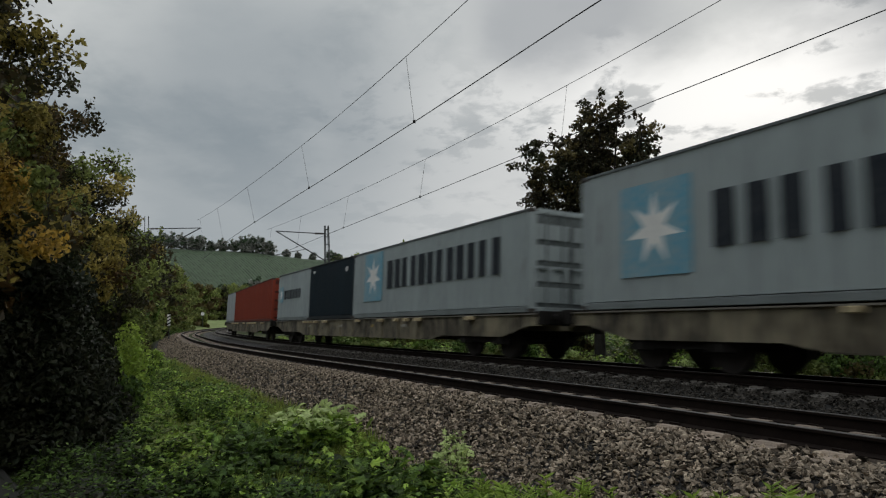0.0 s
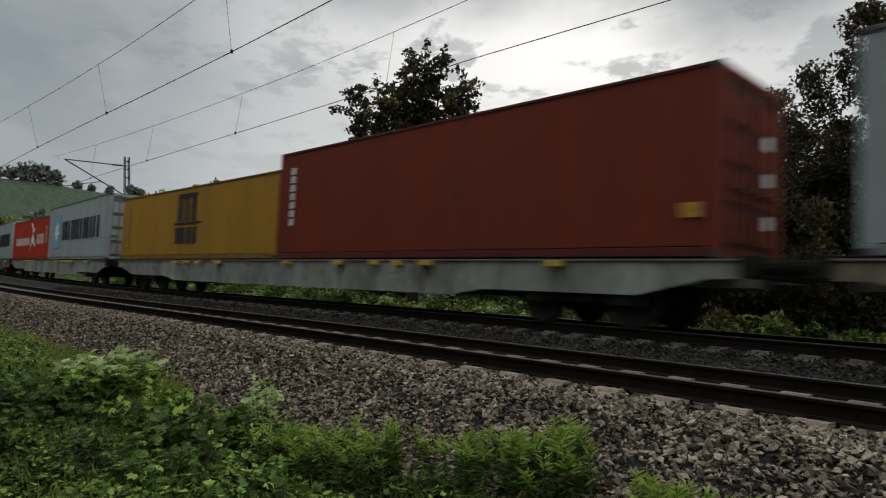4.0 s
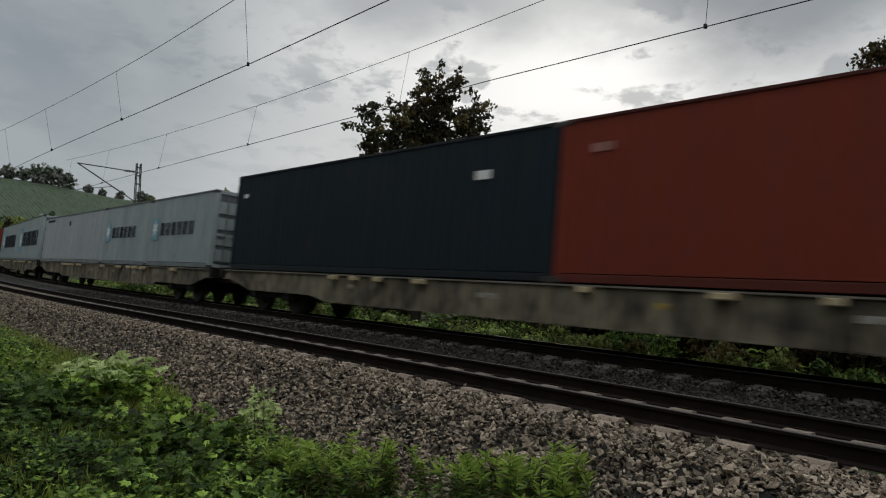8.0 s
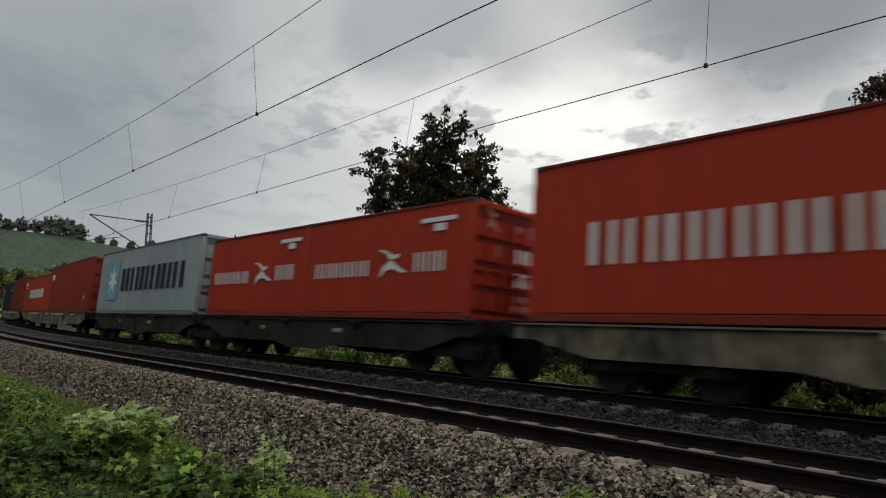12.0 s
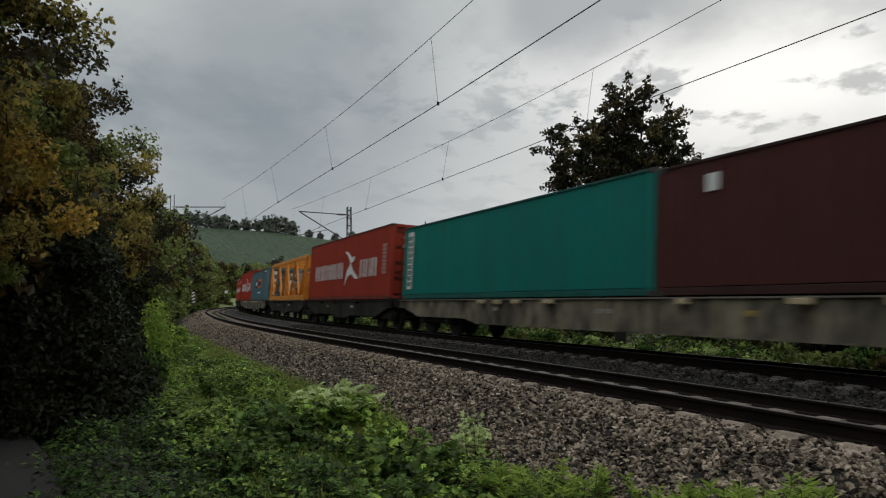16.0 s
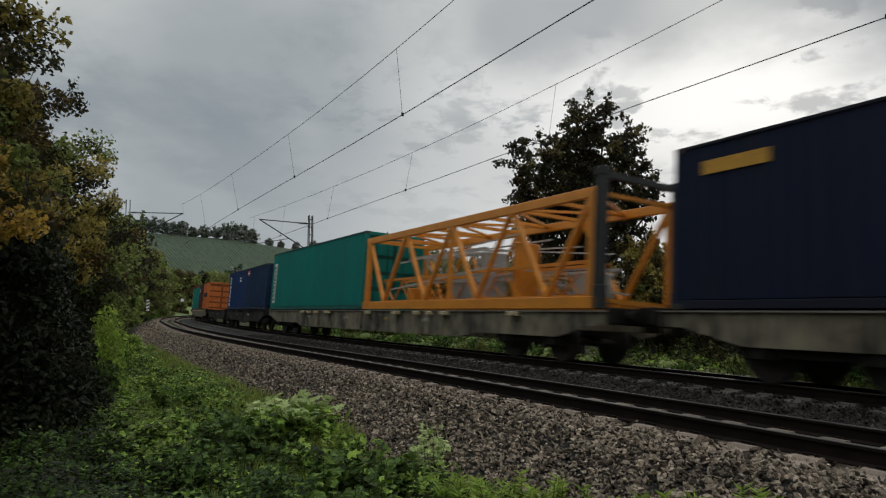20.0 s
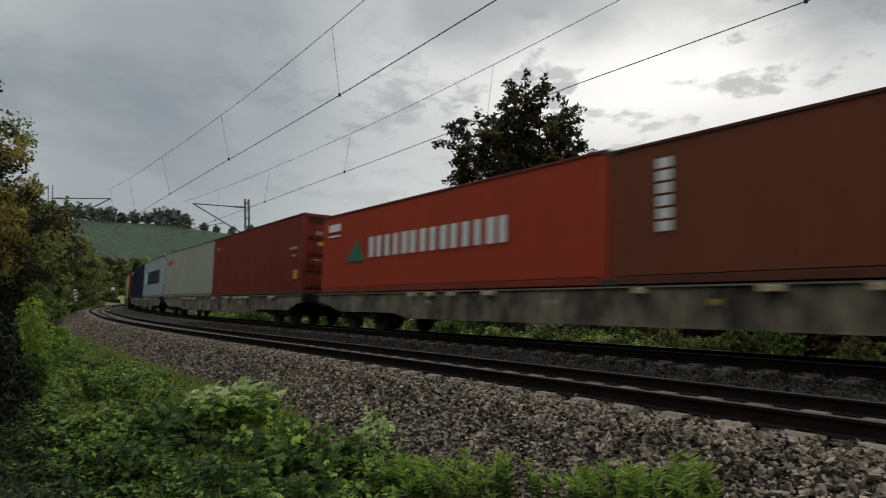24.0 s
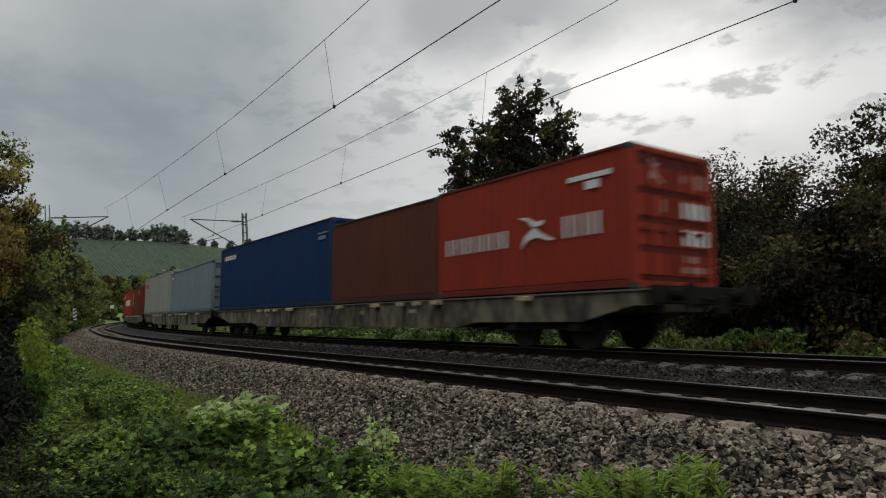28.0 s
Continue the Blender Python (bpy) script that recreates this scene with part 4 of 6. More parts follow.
def build_crane(post_end):
    """Yellow lattice crane mast lying on a flat rack; grey inner sections; a dark end frame. Origin: middle of its floor."""
    c = thing("crane_section", "yellow lattice crane mast section lying on a flat rack", "crane section", "crane parts on the goods train")
    L, H, W = 12.0, 2.45, 1.15
    for side in (-1, 1):
        part("bottom_beam", cached(("crane", "bb"), lambda: Build().box(-L / 2, L / 2, -0.09, 0.09, 0.0, 0.26, 0.012).mesh("bottom_beam", crane_yellow)), c, "broad yellow bottom beam", pose(0, side * W, 0))
        part("top_chord", cached(("crane", "tc"), lambda: Build().box(-L / 2, L / 2, -0.06, 0.06, H - 0.12, H + 0.10, 0.012).mesh("top_chord", crane_yellow)), c, m=pose(0, side * W, 0))
    xs = [-L / 2 + 0.2 + (L - 0.4) * i / 8 for i in range(9)]
    for side in (-1, 1):
        for i in range(8):
            a = (xs[i], 0.25, H) if i % 2 else (xs[i], H, 0.25)
            part("diagonal", cached(("crane", "dg", i), lambda: square_rod(Build(), (xs[i], 0, a[1]), (xs[i + 1], 0, a[2]), 0.062).mesh("diagonal", crane_yellow)), c, m=pose(0, side * W, 0))
        for i in (0, 4, 8):
            part("upright", cached(("crane", "up", i), lambda: square_rod(Build(), (xs[i], 0, 0.2), (xs[i], 0, H), 0.06 if i == 4 else 0.09).mesh("upright", crane_yellow)), c, m=pose(0, side * W, 0))
    for i in range(9):
        for z in (0.2, H):
            part("cross_member", cached(("crane", "cm", i, z), lambda: square_rod(Build(), (xs[i], -W, z), (xs[i], W, z), 0.05).mesh("cross_member", crane_yellow)), c)
    for i in range(0, 8):
        part("cross_brace", cached(("crane", "xb", i), lambda: square_rod(Build(), (xs[i], -W if i % 2 else W, H), (xs[i + 1], W if i % 2 else -W, H), 0.035).mesh("cross_brace", crane_yellow)), c)
    # grey smaller lattice and ballast blocks packed inside
    for k, (x0, x1, y, z) in enumerate(((-5.2, -0.4, 0.45, 0.30), (-4.6, 0.6, -0.45, 0.30), (0.8, 5.4, 0.35, 0.30), (0.2, 5.2, -0.5, 1.15))):
        def inner():
            b = Build()
            for dy in (-0.32, 0.32):
                for dz in (0.0, 0.75):
                    square_rod(b, (x0, y + dy, z + dz), (x1, y + dy, z + dz), 0.042)
                n = 6
                for i in range(n):
                    xa, xb = x0 + (x1 - x0) * i / n, x0 + (x1 - x0) * (i + 1) / n
                    square_rod(b, (xa, y + dy, z if i % 2 else z + 0.75), (xb, y + dy, z + 0.75 if i % 2 else z), 0.022)
            return b.mesh("inner_lattice", crane_grey if k % 2 else crane_yellow)
        part("inner_lattice", cached(("crane", "in", k), inner), c, "light grey smaller lattice section" if k % 2 else "yellow smaller lattice section")
    for k, (x, y, w, h) in enumerate(((-4.2, -0.3, 0.7, 0.7), (-2.4, 0.3, 0.25, 1.5), (1.6, -0.35, 0.6, 0.8), (3.6, 0.2, 0.5, 0.5), (-0.6, 0.1, 0.4, 1.4))):
        part("packed_block", cached(("crane", "blk", k), lambda: Build().box(x - w / 2, x + w / 2, y - 0.35, y + 0.35, 0.25, 0.25 + h, 0.03).mesh("packed_block", crane_grey if k % 2 == 0 else crane_yellow)), c, "painted steel block packed inside the lattice")
    # a bundle of thin galvanised struts lying inside
    for k in range(9):
        y, z = -0.75 + 0.19 * k, 0.45 + 0.19 * ((k * 5) % 9)
        part("loose_strut", cached(("crane", "strut", k), lambda: square_rod(Build(), (-5.0 + 0.35 * k, y, z), (1.2 + 0.42 * k, y + 0.1, z + 0.75 - 0.16 * k), 0.022).mesh("loose_strut", crane_pale)), c, "thin pale galvanised strut")
    x = post_end * (L / 2 + 0.02)
    for side in (-1, 1):
        part("end_post", cached(("crane", "post"), lambda: Build().box(-0.11, 0.11, -0.10, 0.10, 0.0, 2.9, 0.015).box(-0.13, 0.13, -0.11, 0.11, 2.76, 2.95, 0.015).box(-0.13, 0.13, -0.11, 0.11, 0.0, 0.5, 0.015).mesh("end_post", post_dark)), c, "dark steel end post of the flat rack", pose(x, side * (W - 0.02), 0))
    part("end_bar", cached(("crane", "bar"), lambda: Build().box(-0.06, 0.06, -W, W, 2.72, 2.86, 0.01).mesh("end_bar", post_dark)), c, m=pose(x, 0, 0))
    return c


# ---------- what stands on which wagon, front to rear ----------
GREY = ("pale_grey", (0.39, 0.435, 0.437))
SILVER = ("silver_grey", (0.44, 0.47, 0.48))
WHITE = ("dull_white", (0.41, 0.405, 0.335))
ICE = ("ice_blue_grey", (0.265, 0.325, 0.345))
RED = ("signal_red", (0.50, 0.050, 0.022))
VERMILION = ("vermilion_red", (0.48, 0.064, 0.027))
BRICK = ("brick_red", (0.225, 0.040, 0.022))
CRIMSON = ("crimson", (0.33, 0.042, 0.022))
RUSTY = ("rusty_brown", (0.225, 0.066, 0.033))
EARTH = ("earth_red", (0.27, 0.050, 0.028))
OXIDE = ("oxide_brown", (0.16, 0.050, 0.031))
WINE = ("wine_brown", (0.10, 0.032, 0.030))
SCARLET = ("scarlet", (0.40, 0.050, 0.026))
INK = ("ink_blue", (0.017, 0.028, 0.037))
DEEP = ("deep_blue", (0.016, 0.040, 0.092))
NAVY = ("navy_blue", (0.012, 0.018, 0.043))
BLUE = ("royal_blue", (0.013, 0.044, 0.139))
TEAL = ("teal_green", (0.010, 0.22, 0.185))
STEELBLUE = ("grey_blue", (0.125, 0.215, 0.245))
YELLOW = ("ochre_yellow", (0.46, 0.24, 0.030))
ORANGE = ("orange", (0.66, 0.18, 0.042))
# the two lowest heights, and 2.63 below, are trimmed to the camera's view
C40, C20, LOW, STD_FIT, FULL, HIGH = 12.192, 6.058, 2.48, 2.55, 2.591, 2.896
LABELS = {
    "star_long": "pale grey steel container with a blue star panel and dark bars", "star_short": "short pale grey container with a small star panel",
    "bird_long": "red steel container with white bird emblem and bars", "bird_short": "short red container with white bird emblem",
    "lettered_red": "orange-red container with white bars and green triangle", "corner_word": "red container with small white bars at its corner",
    "column_word": "brick-red container with a column of white signs", "yellow_block": "ochre-yellow container with a black block emblem",
    "panel_blue": "grey-blue container with blue and orange panels", "orange_word": "short orange container with dark slanted bars",
    "blue_word": "royal blue container with small white bars", "yellow_label": "dark navy container with a yellow plate",
    "red_label": "dull white container with a small red sign", "small_red": "ice-grey container with a small red plate",
    "teal_column": "teal green container with a white upright plate", "blue_column": "short royal blue container with a column of signs",
    "white_square": "short dark container with one white square plate", "brown_column": "short brown container with a column of signs",
    "tiny_word": "plain brick-red container with one faint small sign", "patches": "dark plain container with a few white plates", "small_word": "plain pale grey container with faint small bars", "": "plain weathered steel container on a flat wagon"}
# (position of the foremost container's front along the far track at the start, kind of wagon, loads)
TRAIN = [
    (92.6, "long", [(C20, STD_FIT, SILVER, ""), (C20, STD_FIT, EARTH, ""), (C40, STD_FIT, EARTH, "")]),
    (66.55, "long", [(C20, STD_FIT, GREY, "star_short"), (C20, STD_FIT, INK, "patches"), (C40, STD_FIT, GREY, "star_long")]),
    (40.37, "long", [(C40, HIGH, GREY, "star_long"), (C40, HIGH, GREY, "star_long")]),
    (14.18, "long", [(C40, STD_FIT, RED, "bird_long"), (C40, HIGH, GREY, "star_long")]),
    (-12.09, "long", [(C40, LOW, YELLOW, "yellow_block"), (C40, HIGH, BRICK, "column_word")]),
    (-38.26, "long", [(C40, HIGH, GREY, "star_long"), (C40, HIGH, GREY, "star_long")]),
    (-64.36, "long", [(C40, FULL, SILVER, "small_word"), (C20, FULL, GREY, "star_short"), (C20, FULL, GREY, "star_short")]),
    (-90.08, "long", [(C40, HIGH, INK, "patches"), (C40, HIGH, BRICK, "tiny_word")]),
    (-116.13, "long", [(C40, STD_FIT, VERMILION, "lettered_red"), (C40, HIGH, CRIMSON, "corner_word")]),
    (-142.31, "front", [(C40, HIGH, GREY, "star_long")]),
    (-155.54, "rear", [(C20, STD_FIT, RED, "bird_short"), (C20, STD_FIT, RED, "bird_short")]),
    (-169.30, "long", [(C40, HIGH, RED, "bird_long"), (C40, LOW, STEELBLUE, "panel_blue")]),
    (-195.53, "front", [("crane", 1)]),
    (-208.65, "rear", [(C40, HIGH, SCARLET, "bird_long")]),
    (-222.09, "long", [(C40, STD_FIT, TEAL, "teal_column"), (C20, LOW, WINE, "white_square"), (C20, STD_FIT, ORANGE, "orange_word")]),
    (-248.18, "front", []),
    (-261.52, "rear", [(C20, STD_FIT, BLUE, "blue_column"), (C20, STD_FIT, DEEP, "small_red")]),
    (-275.16, "long", [(C40, HIGH, TEAL, "teal_column"), ("crane", -1)]),
    (-301.44, "long", [(C40, HIGH, NAVY, "yellow_label"), (C40, HIGH, GREY, "star_long")]),
    (-327.87, "long", [(C40, HIGH, WHITE, "red_label"), (C40, HIGH, BRICK, "tiny_word")]),
    (-353.86, "long", [(C40, STD_FIT, VERMILION, "lettered_red"), (C20, LOW, RUSTY, "brown_column"), (C20, LOW, BRICK, "white_square")]),
    (-379.90, "long", [(C40, HIGH, WHITE, "red_label"), (C40, STD_FIT, ICE, "small_red")]),
    (-405.88, "long", [(C40, HIGH, BLUE, "blue_word"), (C20, FULL, OXIDE, ""), (C20, 2.63, SCARLET, "bird_short")]),
]
DECK = 1.12
MOVERS = []


def far_pose(length):
    s = float(np.interp(length, FAR_LEN, LINE_S))
    return on_track(True, s, 0, 0)


def wagon_pose(middle, pivot):
    a, b = Vector(far_pose(middle - pivot)), Vector(far_pose(middle + pivot))
    d = b - a
    return Matrix.Translation((a + b) / 2) @ Matrix.Rotation(math.atan2(d.y, d.x), 4, "Z") @ Matrix.Rotation(CANT, 4, "X")


def make_train():
    for front, kind, loads in TRAIN:
        total = 24.5 if kind == "long" else 12.2
        w = build_wagon(kind, front in (14.18, -12.09))
        middle = front - total / 2
        pivot = 9.75 if kind == "long" else 5.2
        MOVERS.append((w, middle, pivot, pose(0, 0, 0)))
        x = total / 2
        for load in loads:
            if load[0] == "crane":
                ob, length = build_crane(load[1]), 12.25
                lift = 0.02
            else:
                length, height, colour, style = load
                ob, lift = build_container(LABELS[style], length, height, colour, style), 0.0
                length += 0.055 if length < 7 else 0.06
            MOVERS.append((ob, middle, pivot, pose(0, 0, DECK + lift) @ pose(x - length / 2, 0, 0)))
            x -= length


def motions():
    times = [i * 1.0 for i in range(29)]
    for ob, middle, pivot, m in MOVERS:
        walk(ob, [(t, wagon_pose(middle + SPEED * t + SLOWING * t * t / 2, pivot) @ m) for t in times])


make_train()
# ---------- overhead line ----------
wire_mat = material("copper_wire_weathered", (0.035, 0.034, 0.033), 0.6, 0.4)
mast_mat = material("mast_steel", (0.10, 0.105, 0.105), 0.7, 0.4, (0.05, 0.05, 0.05), 2.0, 0.7, 20.0)
insulator = material("insulator_brown", (0.05, 0.028, 0.022), 0.35)


def wire_mesh(points, r):
    """One unbroken round wire through the points."""
    pts = np.array(points)
    way = np.gradient(pts, axis=0)
    way /= np.linalg.norm(way, axis=1)[:, None]
    u = np.cross(way, (0.3, 0.2, 1.0) if abs(way[0][2]) < 0.9 else (1.0, 0, 0))
    u /= np.linalg.norm(u, axis=1)[:, None]
    w = np.cross(way, u)
    v = np.stack([pts + (u * math.cos(a) + w * math.sin(a)) * r for a in np.arange(5) * 2 * math.pi / 5], 1).reshape(-1, 3)
    i, j = np.arange(len(pts) - 1)[:, None] * 5, np.arange(5)[None]
    f = np.stack([i + j, i + (j + 1) % 5, i + (j + 1) % 5 + 5, i + j + 5], -1).reshape(-1, 4)
    return mesh_of("wire", v, f, wire_mat, True)


def contact_z(s, far=False):
    if far:
        return np.interp(s, [-60, 4.4, 9, 12, 20, 27, 41, 100], [5.65, 5.47, 5.48, 5.44, 5.335, 5.262, 5.20, 5.2])
    return np.interp(s, [-60, 6.7, 12.4, 20, 28, 35, 41, 100], [5.85, 5.65, 5.55, 5.48, 5.42, 5.38, 5.36, 5.36])


def view_shift(s):
    """Sideways shift that keeps the wires fitted to the camera's view."""
    return float(np.interp(s, [18, 24, 28, 36, 45], [0.0, 0.06, 0.13, 0.26, 0.39]))


def make_wires():
    for far in (False, True):
        eq = thing("overhead_line", "thin dark contact wire and catenary wire with droppers over a track", "overhead wire", "overhead lines")
        hang = (lambda s: 6.71 + 0.0014 * (s - 22.5) ** 2) if far else (lambda s: 6.87 + 0.0021 * (s - 22) ** 2)
        # in the bend the catenary wire hangs outside the contact wire
        aside = (lambda s: -SPACING - 0.27) if far else (lambda s: min(max(0.15 + 0.01 * (s - 12.4), 0.05), 0.30))
        ss = np.arange(-30, 46, 1.0)
        base = [on_line(s, (-SPACING if far else 0.0) + view_shift(s), 0) for s in ss]
        part("contact_wire", wire_mesh([Vector((p[0], p[1], contact_z(s, far))) for p, s in zip(base, ss)], 0.011 if not far else 0.010), eq, "taut dark contact wire")
        part("catenary_wire", wire_mesh([Vector(on_line(s, aside(s) + view_shift(s), hang(s))) for s in ss], 0.008), eq, "slack catenary wire")
        first, pitch = (12.4, 7.75) if not far else (12.05, 7.85)
        for i in range(-3, 5):
            s = first + i * pitch
            p = on_line(s, (-SPACING if far else 0.0) + view_shift(s), 0)
            part("dropper", wire_mesh([Vector((p[0], p[1], contact_z(s, far))), Vector(on_line(s, aside(s) + view_shift(s), hang(s)))], 0.005), eq, "thin dropper wire")
            part("clamp", cached("clamp", lambda: Build().box(-0.03, 0.03, -0.02, 0.02, -0.03, 0.05, 0.008).mesh("clamp", wire_mat)), eq, m=Matrix.Translation((p[0], p[1], contact_z(s, far))))


def make_mast(s, u, height, reach, arm_z, label):
    """A lattice mast with a cantilever that reaches towards the track."""
    p = on_line(s, u, 0)
    h = float(heading(s))
    m = thing("overhead_line_mast", label, "railway mast", "overhead line masts", m=Matrix.Translation((p[0], p[1], -0.7)) @ Matrix.Rotation(h, 4, "Z"))
    H = height + 0.7
    for sx in (-1, 1):
        for sy in (-1, 1):
            part("leg", Build().rod((sx * 0.20, sy * 0.16, 0), (sx * 0.12, sy * 0.11, H), 0.035, sides=4).mesh("leg", mast_mat), m)
    n = 16
    for i in range(n):
        z = H * (i + 0.5) / n
        k = 1 - i / n
        part("batten", cached(("batten", i), lambda: Build().box(-0.13 - 0.07 * k, 0.13 + 0.07 * k, -0.125 - 0.045 * k, 0.125 + 0.045 * k, z - 0.02, z + 0.02).mesh("batten", mast_mat)), m)
    q = -1 if u > 0 else 1
    az = arm_z + 0.7
    part("top_tube", Build().rod((0, 0, az + 0.0), (0, q * reach, az + 0.12), 0.032, sides=8).mesh("top_tube", mast_mat), m, "steel top tube of the cantilever")
    part("strut_tube", Build().rod((0, q * 0.12, az - 1.75), (0, q * reach, az + 0.12), 0.036, sides=8).mesh("strut_tube", mast_mat), m, "slanting strut tube")
    part("registration_tube", Build().rod((0, q * reach * 0.42, az - 1.0), (0, q * (reach + 0.4), az - 1.45), 0.02, sides=6).mesh("registration_tube", mast_mat), m)
    b = Build()
    for i in range(7):
        y = q * (0.25 + 0.08 * i)
        b.prism([(0.07 * math.cos(j * math.pi / 5), az + 0.01 + 0.07 * math.sin(j * math.pi / 5)) for j in range(10)], "y", y, y + q * 0.03)
    part("insulator", b.mesh("insulator", insulator), m, "ribbed brown insulator")


make_wires()
make_mast(40.5, -6.80, 7.15, 3.25, 6.62, "grey lattice steel mast with cantilever beside the far track")
make_mast(45.5, 3.75, 8.2, 3.3, 7.4, "grey lattice steel mast with cantilever beside the near track")
# ---------- plants ----------
bark = material("bark", (0.028, 0.024, 0.019), 0.95, 0, (0.014, 0.012, 0.010), 4.0, 0.9, 40.0, 0.01)


def leaf_mat(name, colour, other, spread=0.35, through=0.35):
    return material(name, colour, 0.62, 0, other, 0.6, 1.0, 9.0, 0.0, island=spread, through=through, shine=0.25)


LEAF = {
    # near-black leaves: deep shade put into the colour
    "painted_shade": leaf_mat("leaf_painted_shade", (0.018, 0.026, 0.012), (0.026, 0.024, 0.012), 0.6, 0.12),
    "dark": leaf_mat("leaf_dark", (0.036, 0.043, 0.019), (0.050, 0.036, 0.018), 0.65, 0.35),
    "green": leaf_mat("leaf_green", (0.130, 0.205, 0.042), (0.042, 0.076, 0.020), 0.8),
    "bright": leaf_mat("leaf_bright", (0.34, 0.46, 0.08), (0.15, 0.25, 0.046), 0.6),
    "autumn": leaf_mat("leaf_autumn", (0.50, 0.32, 0.06), (0.26, 0.19, 0.045), 0.5, 0.45),
    "rust": leaf_mat("leaf_rust", (0.085, 0.045, 0.014), (0.035, 0.036, 0.014), 0.5),
    "willow": leaf_mat("leaf_willow", (0.29, 0.31, 0.10), (0.16, 0.20, 0.065), 0.5, 0.4),
    "pale": leaf_mat("leaf_pale", (0.58, 0.65, 0.30), (0.34, 0.44, 0.15), 0.3),
    "fresh": leaf_mat("leaf_fresh", (0.35, 0.45, 0.085), (0.18, 0.28, 0.05), 0.35, 0.4),
    # pale grey leaves: distance haze put into the colour
    "ridge": leaf_mat("leaf_ridge_haze", (0.33, 0.33, 0.29), (0.22, 0.225, 0.20), 0.4),
    "hedge": leaf_mat("leaf_hedge", (0.15, 0.125, 0.045), (0.085, 0.062, 0.026), 0.6),
    "olive": leaf_mat("leaf_olive", (0.37, 0.29, 0.075), (0.20, 0.175, 0.05), 0.55, 0.45),
    "wood": leaf_mat("leaf_wood", (0.235, 0.27, 0.075), (0.12, 0.155, 0.045), 0.55),
    "vine": leaf_mat("leaf_vine", (0.072, 0.108, 0.056), (0.060, 0.090, 0.050), 0.3, 0.2),
    "grass": leaf_mat("leaf_grass", (0.25, 0.34, 0.06), (0.27, 0.28, 0.08), 0.4),
}


def leaves(centres, size, rng, droop=0.25, long=1.7, fold=0.18, level=0.0, aim=None):
    """Leaf blades, each folded along its middle: four points, two triangles."""
    n = len(centres)
    a = rng.normal(size=(n, 3))
    a[:, 2] -= droop
    if aim is not None:
        a = a * 0.22 + aim
    a /= np.linalg.norm(a, axis=1)[:, None]
    if level:
        # leaves that spread to the light
        a[:, 2] *= 1 - level
        a /= np.linalg.norm(a, axis=1)[:, None]
    b = np.cross(a, rng.normal(size=(n, 3)) * (1 - level) + np.array([0, 0, 2.0 * level]))
    b /= np.linalg.norm(b, axis=1)[:, None] + 1e-9
    c = np.cross(a, b)
    s = (size * rng.uniform(0.6, 1.35, n))[:, None]
    a, b, c = a * s * long / 2, b * s / 2, c * s * fold
    p = np.asarray(centres)
    v = np.stack([p - a, p - a * 0.1 + b + c, p + a, p - a * 0.1 - b + c], 1)
    f = (np.array([(0, 1, 2), (0, 2, 3)])[None] + 4 * np.arange(n)[:, None, None]).reshape(-1, 3)
    return v.reshape(-1, 3), f


def lobed(centres, size, rng):
    """Broad five-lobed leaves, held nearly level: a fan of eight triangles each."""
    n = len(centres)
    nrm = rng.normal(size=(n, 3)) * 0.45 + np.array([0, 0, 1.0])
    nrm /= np.linalg.norm(nrm, axis=1)[:, None]
    a = np.cross(nrm, rng.normal(size=(n, 3)))
    a /= np.linalg.norm(a, axis=1)[:, None] + 1e-9
    b = np.cross(nrm, a)
    s = size * rng.uniform(0.6, 1.35, n)
    shape = [(-0.5, 0.0, 0.0), (-0.25, 0.55, -0.06), (0.05, 0.30, 0.02), (0.45, 0.62, -0.08), (0.42, 0.22, 0.03), (1.0, 0.0, -0.12), (0.42, -0.22, 0.03), (0.45, -0.62, -0.08), (0.05, -0.30, 0.02), (-0.25, -0.55, -0.06)]
    v = np.stack([np.asarray(centres) + (a * p + b * q + nrm * h) * s[:, None] for p, q, h in shape], 1)
    f = (np.array([(0, i, i + 1) for i in range(1, 9)])[None] + 10 * np.arange(n)[:, None, None]).reshape(-1, 3)
    return v.reshape(-1, 3), f


def clump_points(rng, centre, radius, count, hollow=0.35):
    d = rng.normal(size=(count, 3))
    d /= np.linalg.norm(d, axis=1)[:, None]
    r = (hollow + (1 - hollow) * rng.random(count) ** 0.6)[:, None]
    return np.asarray(centre) + d * r * np.asarray(radius)


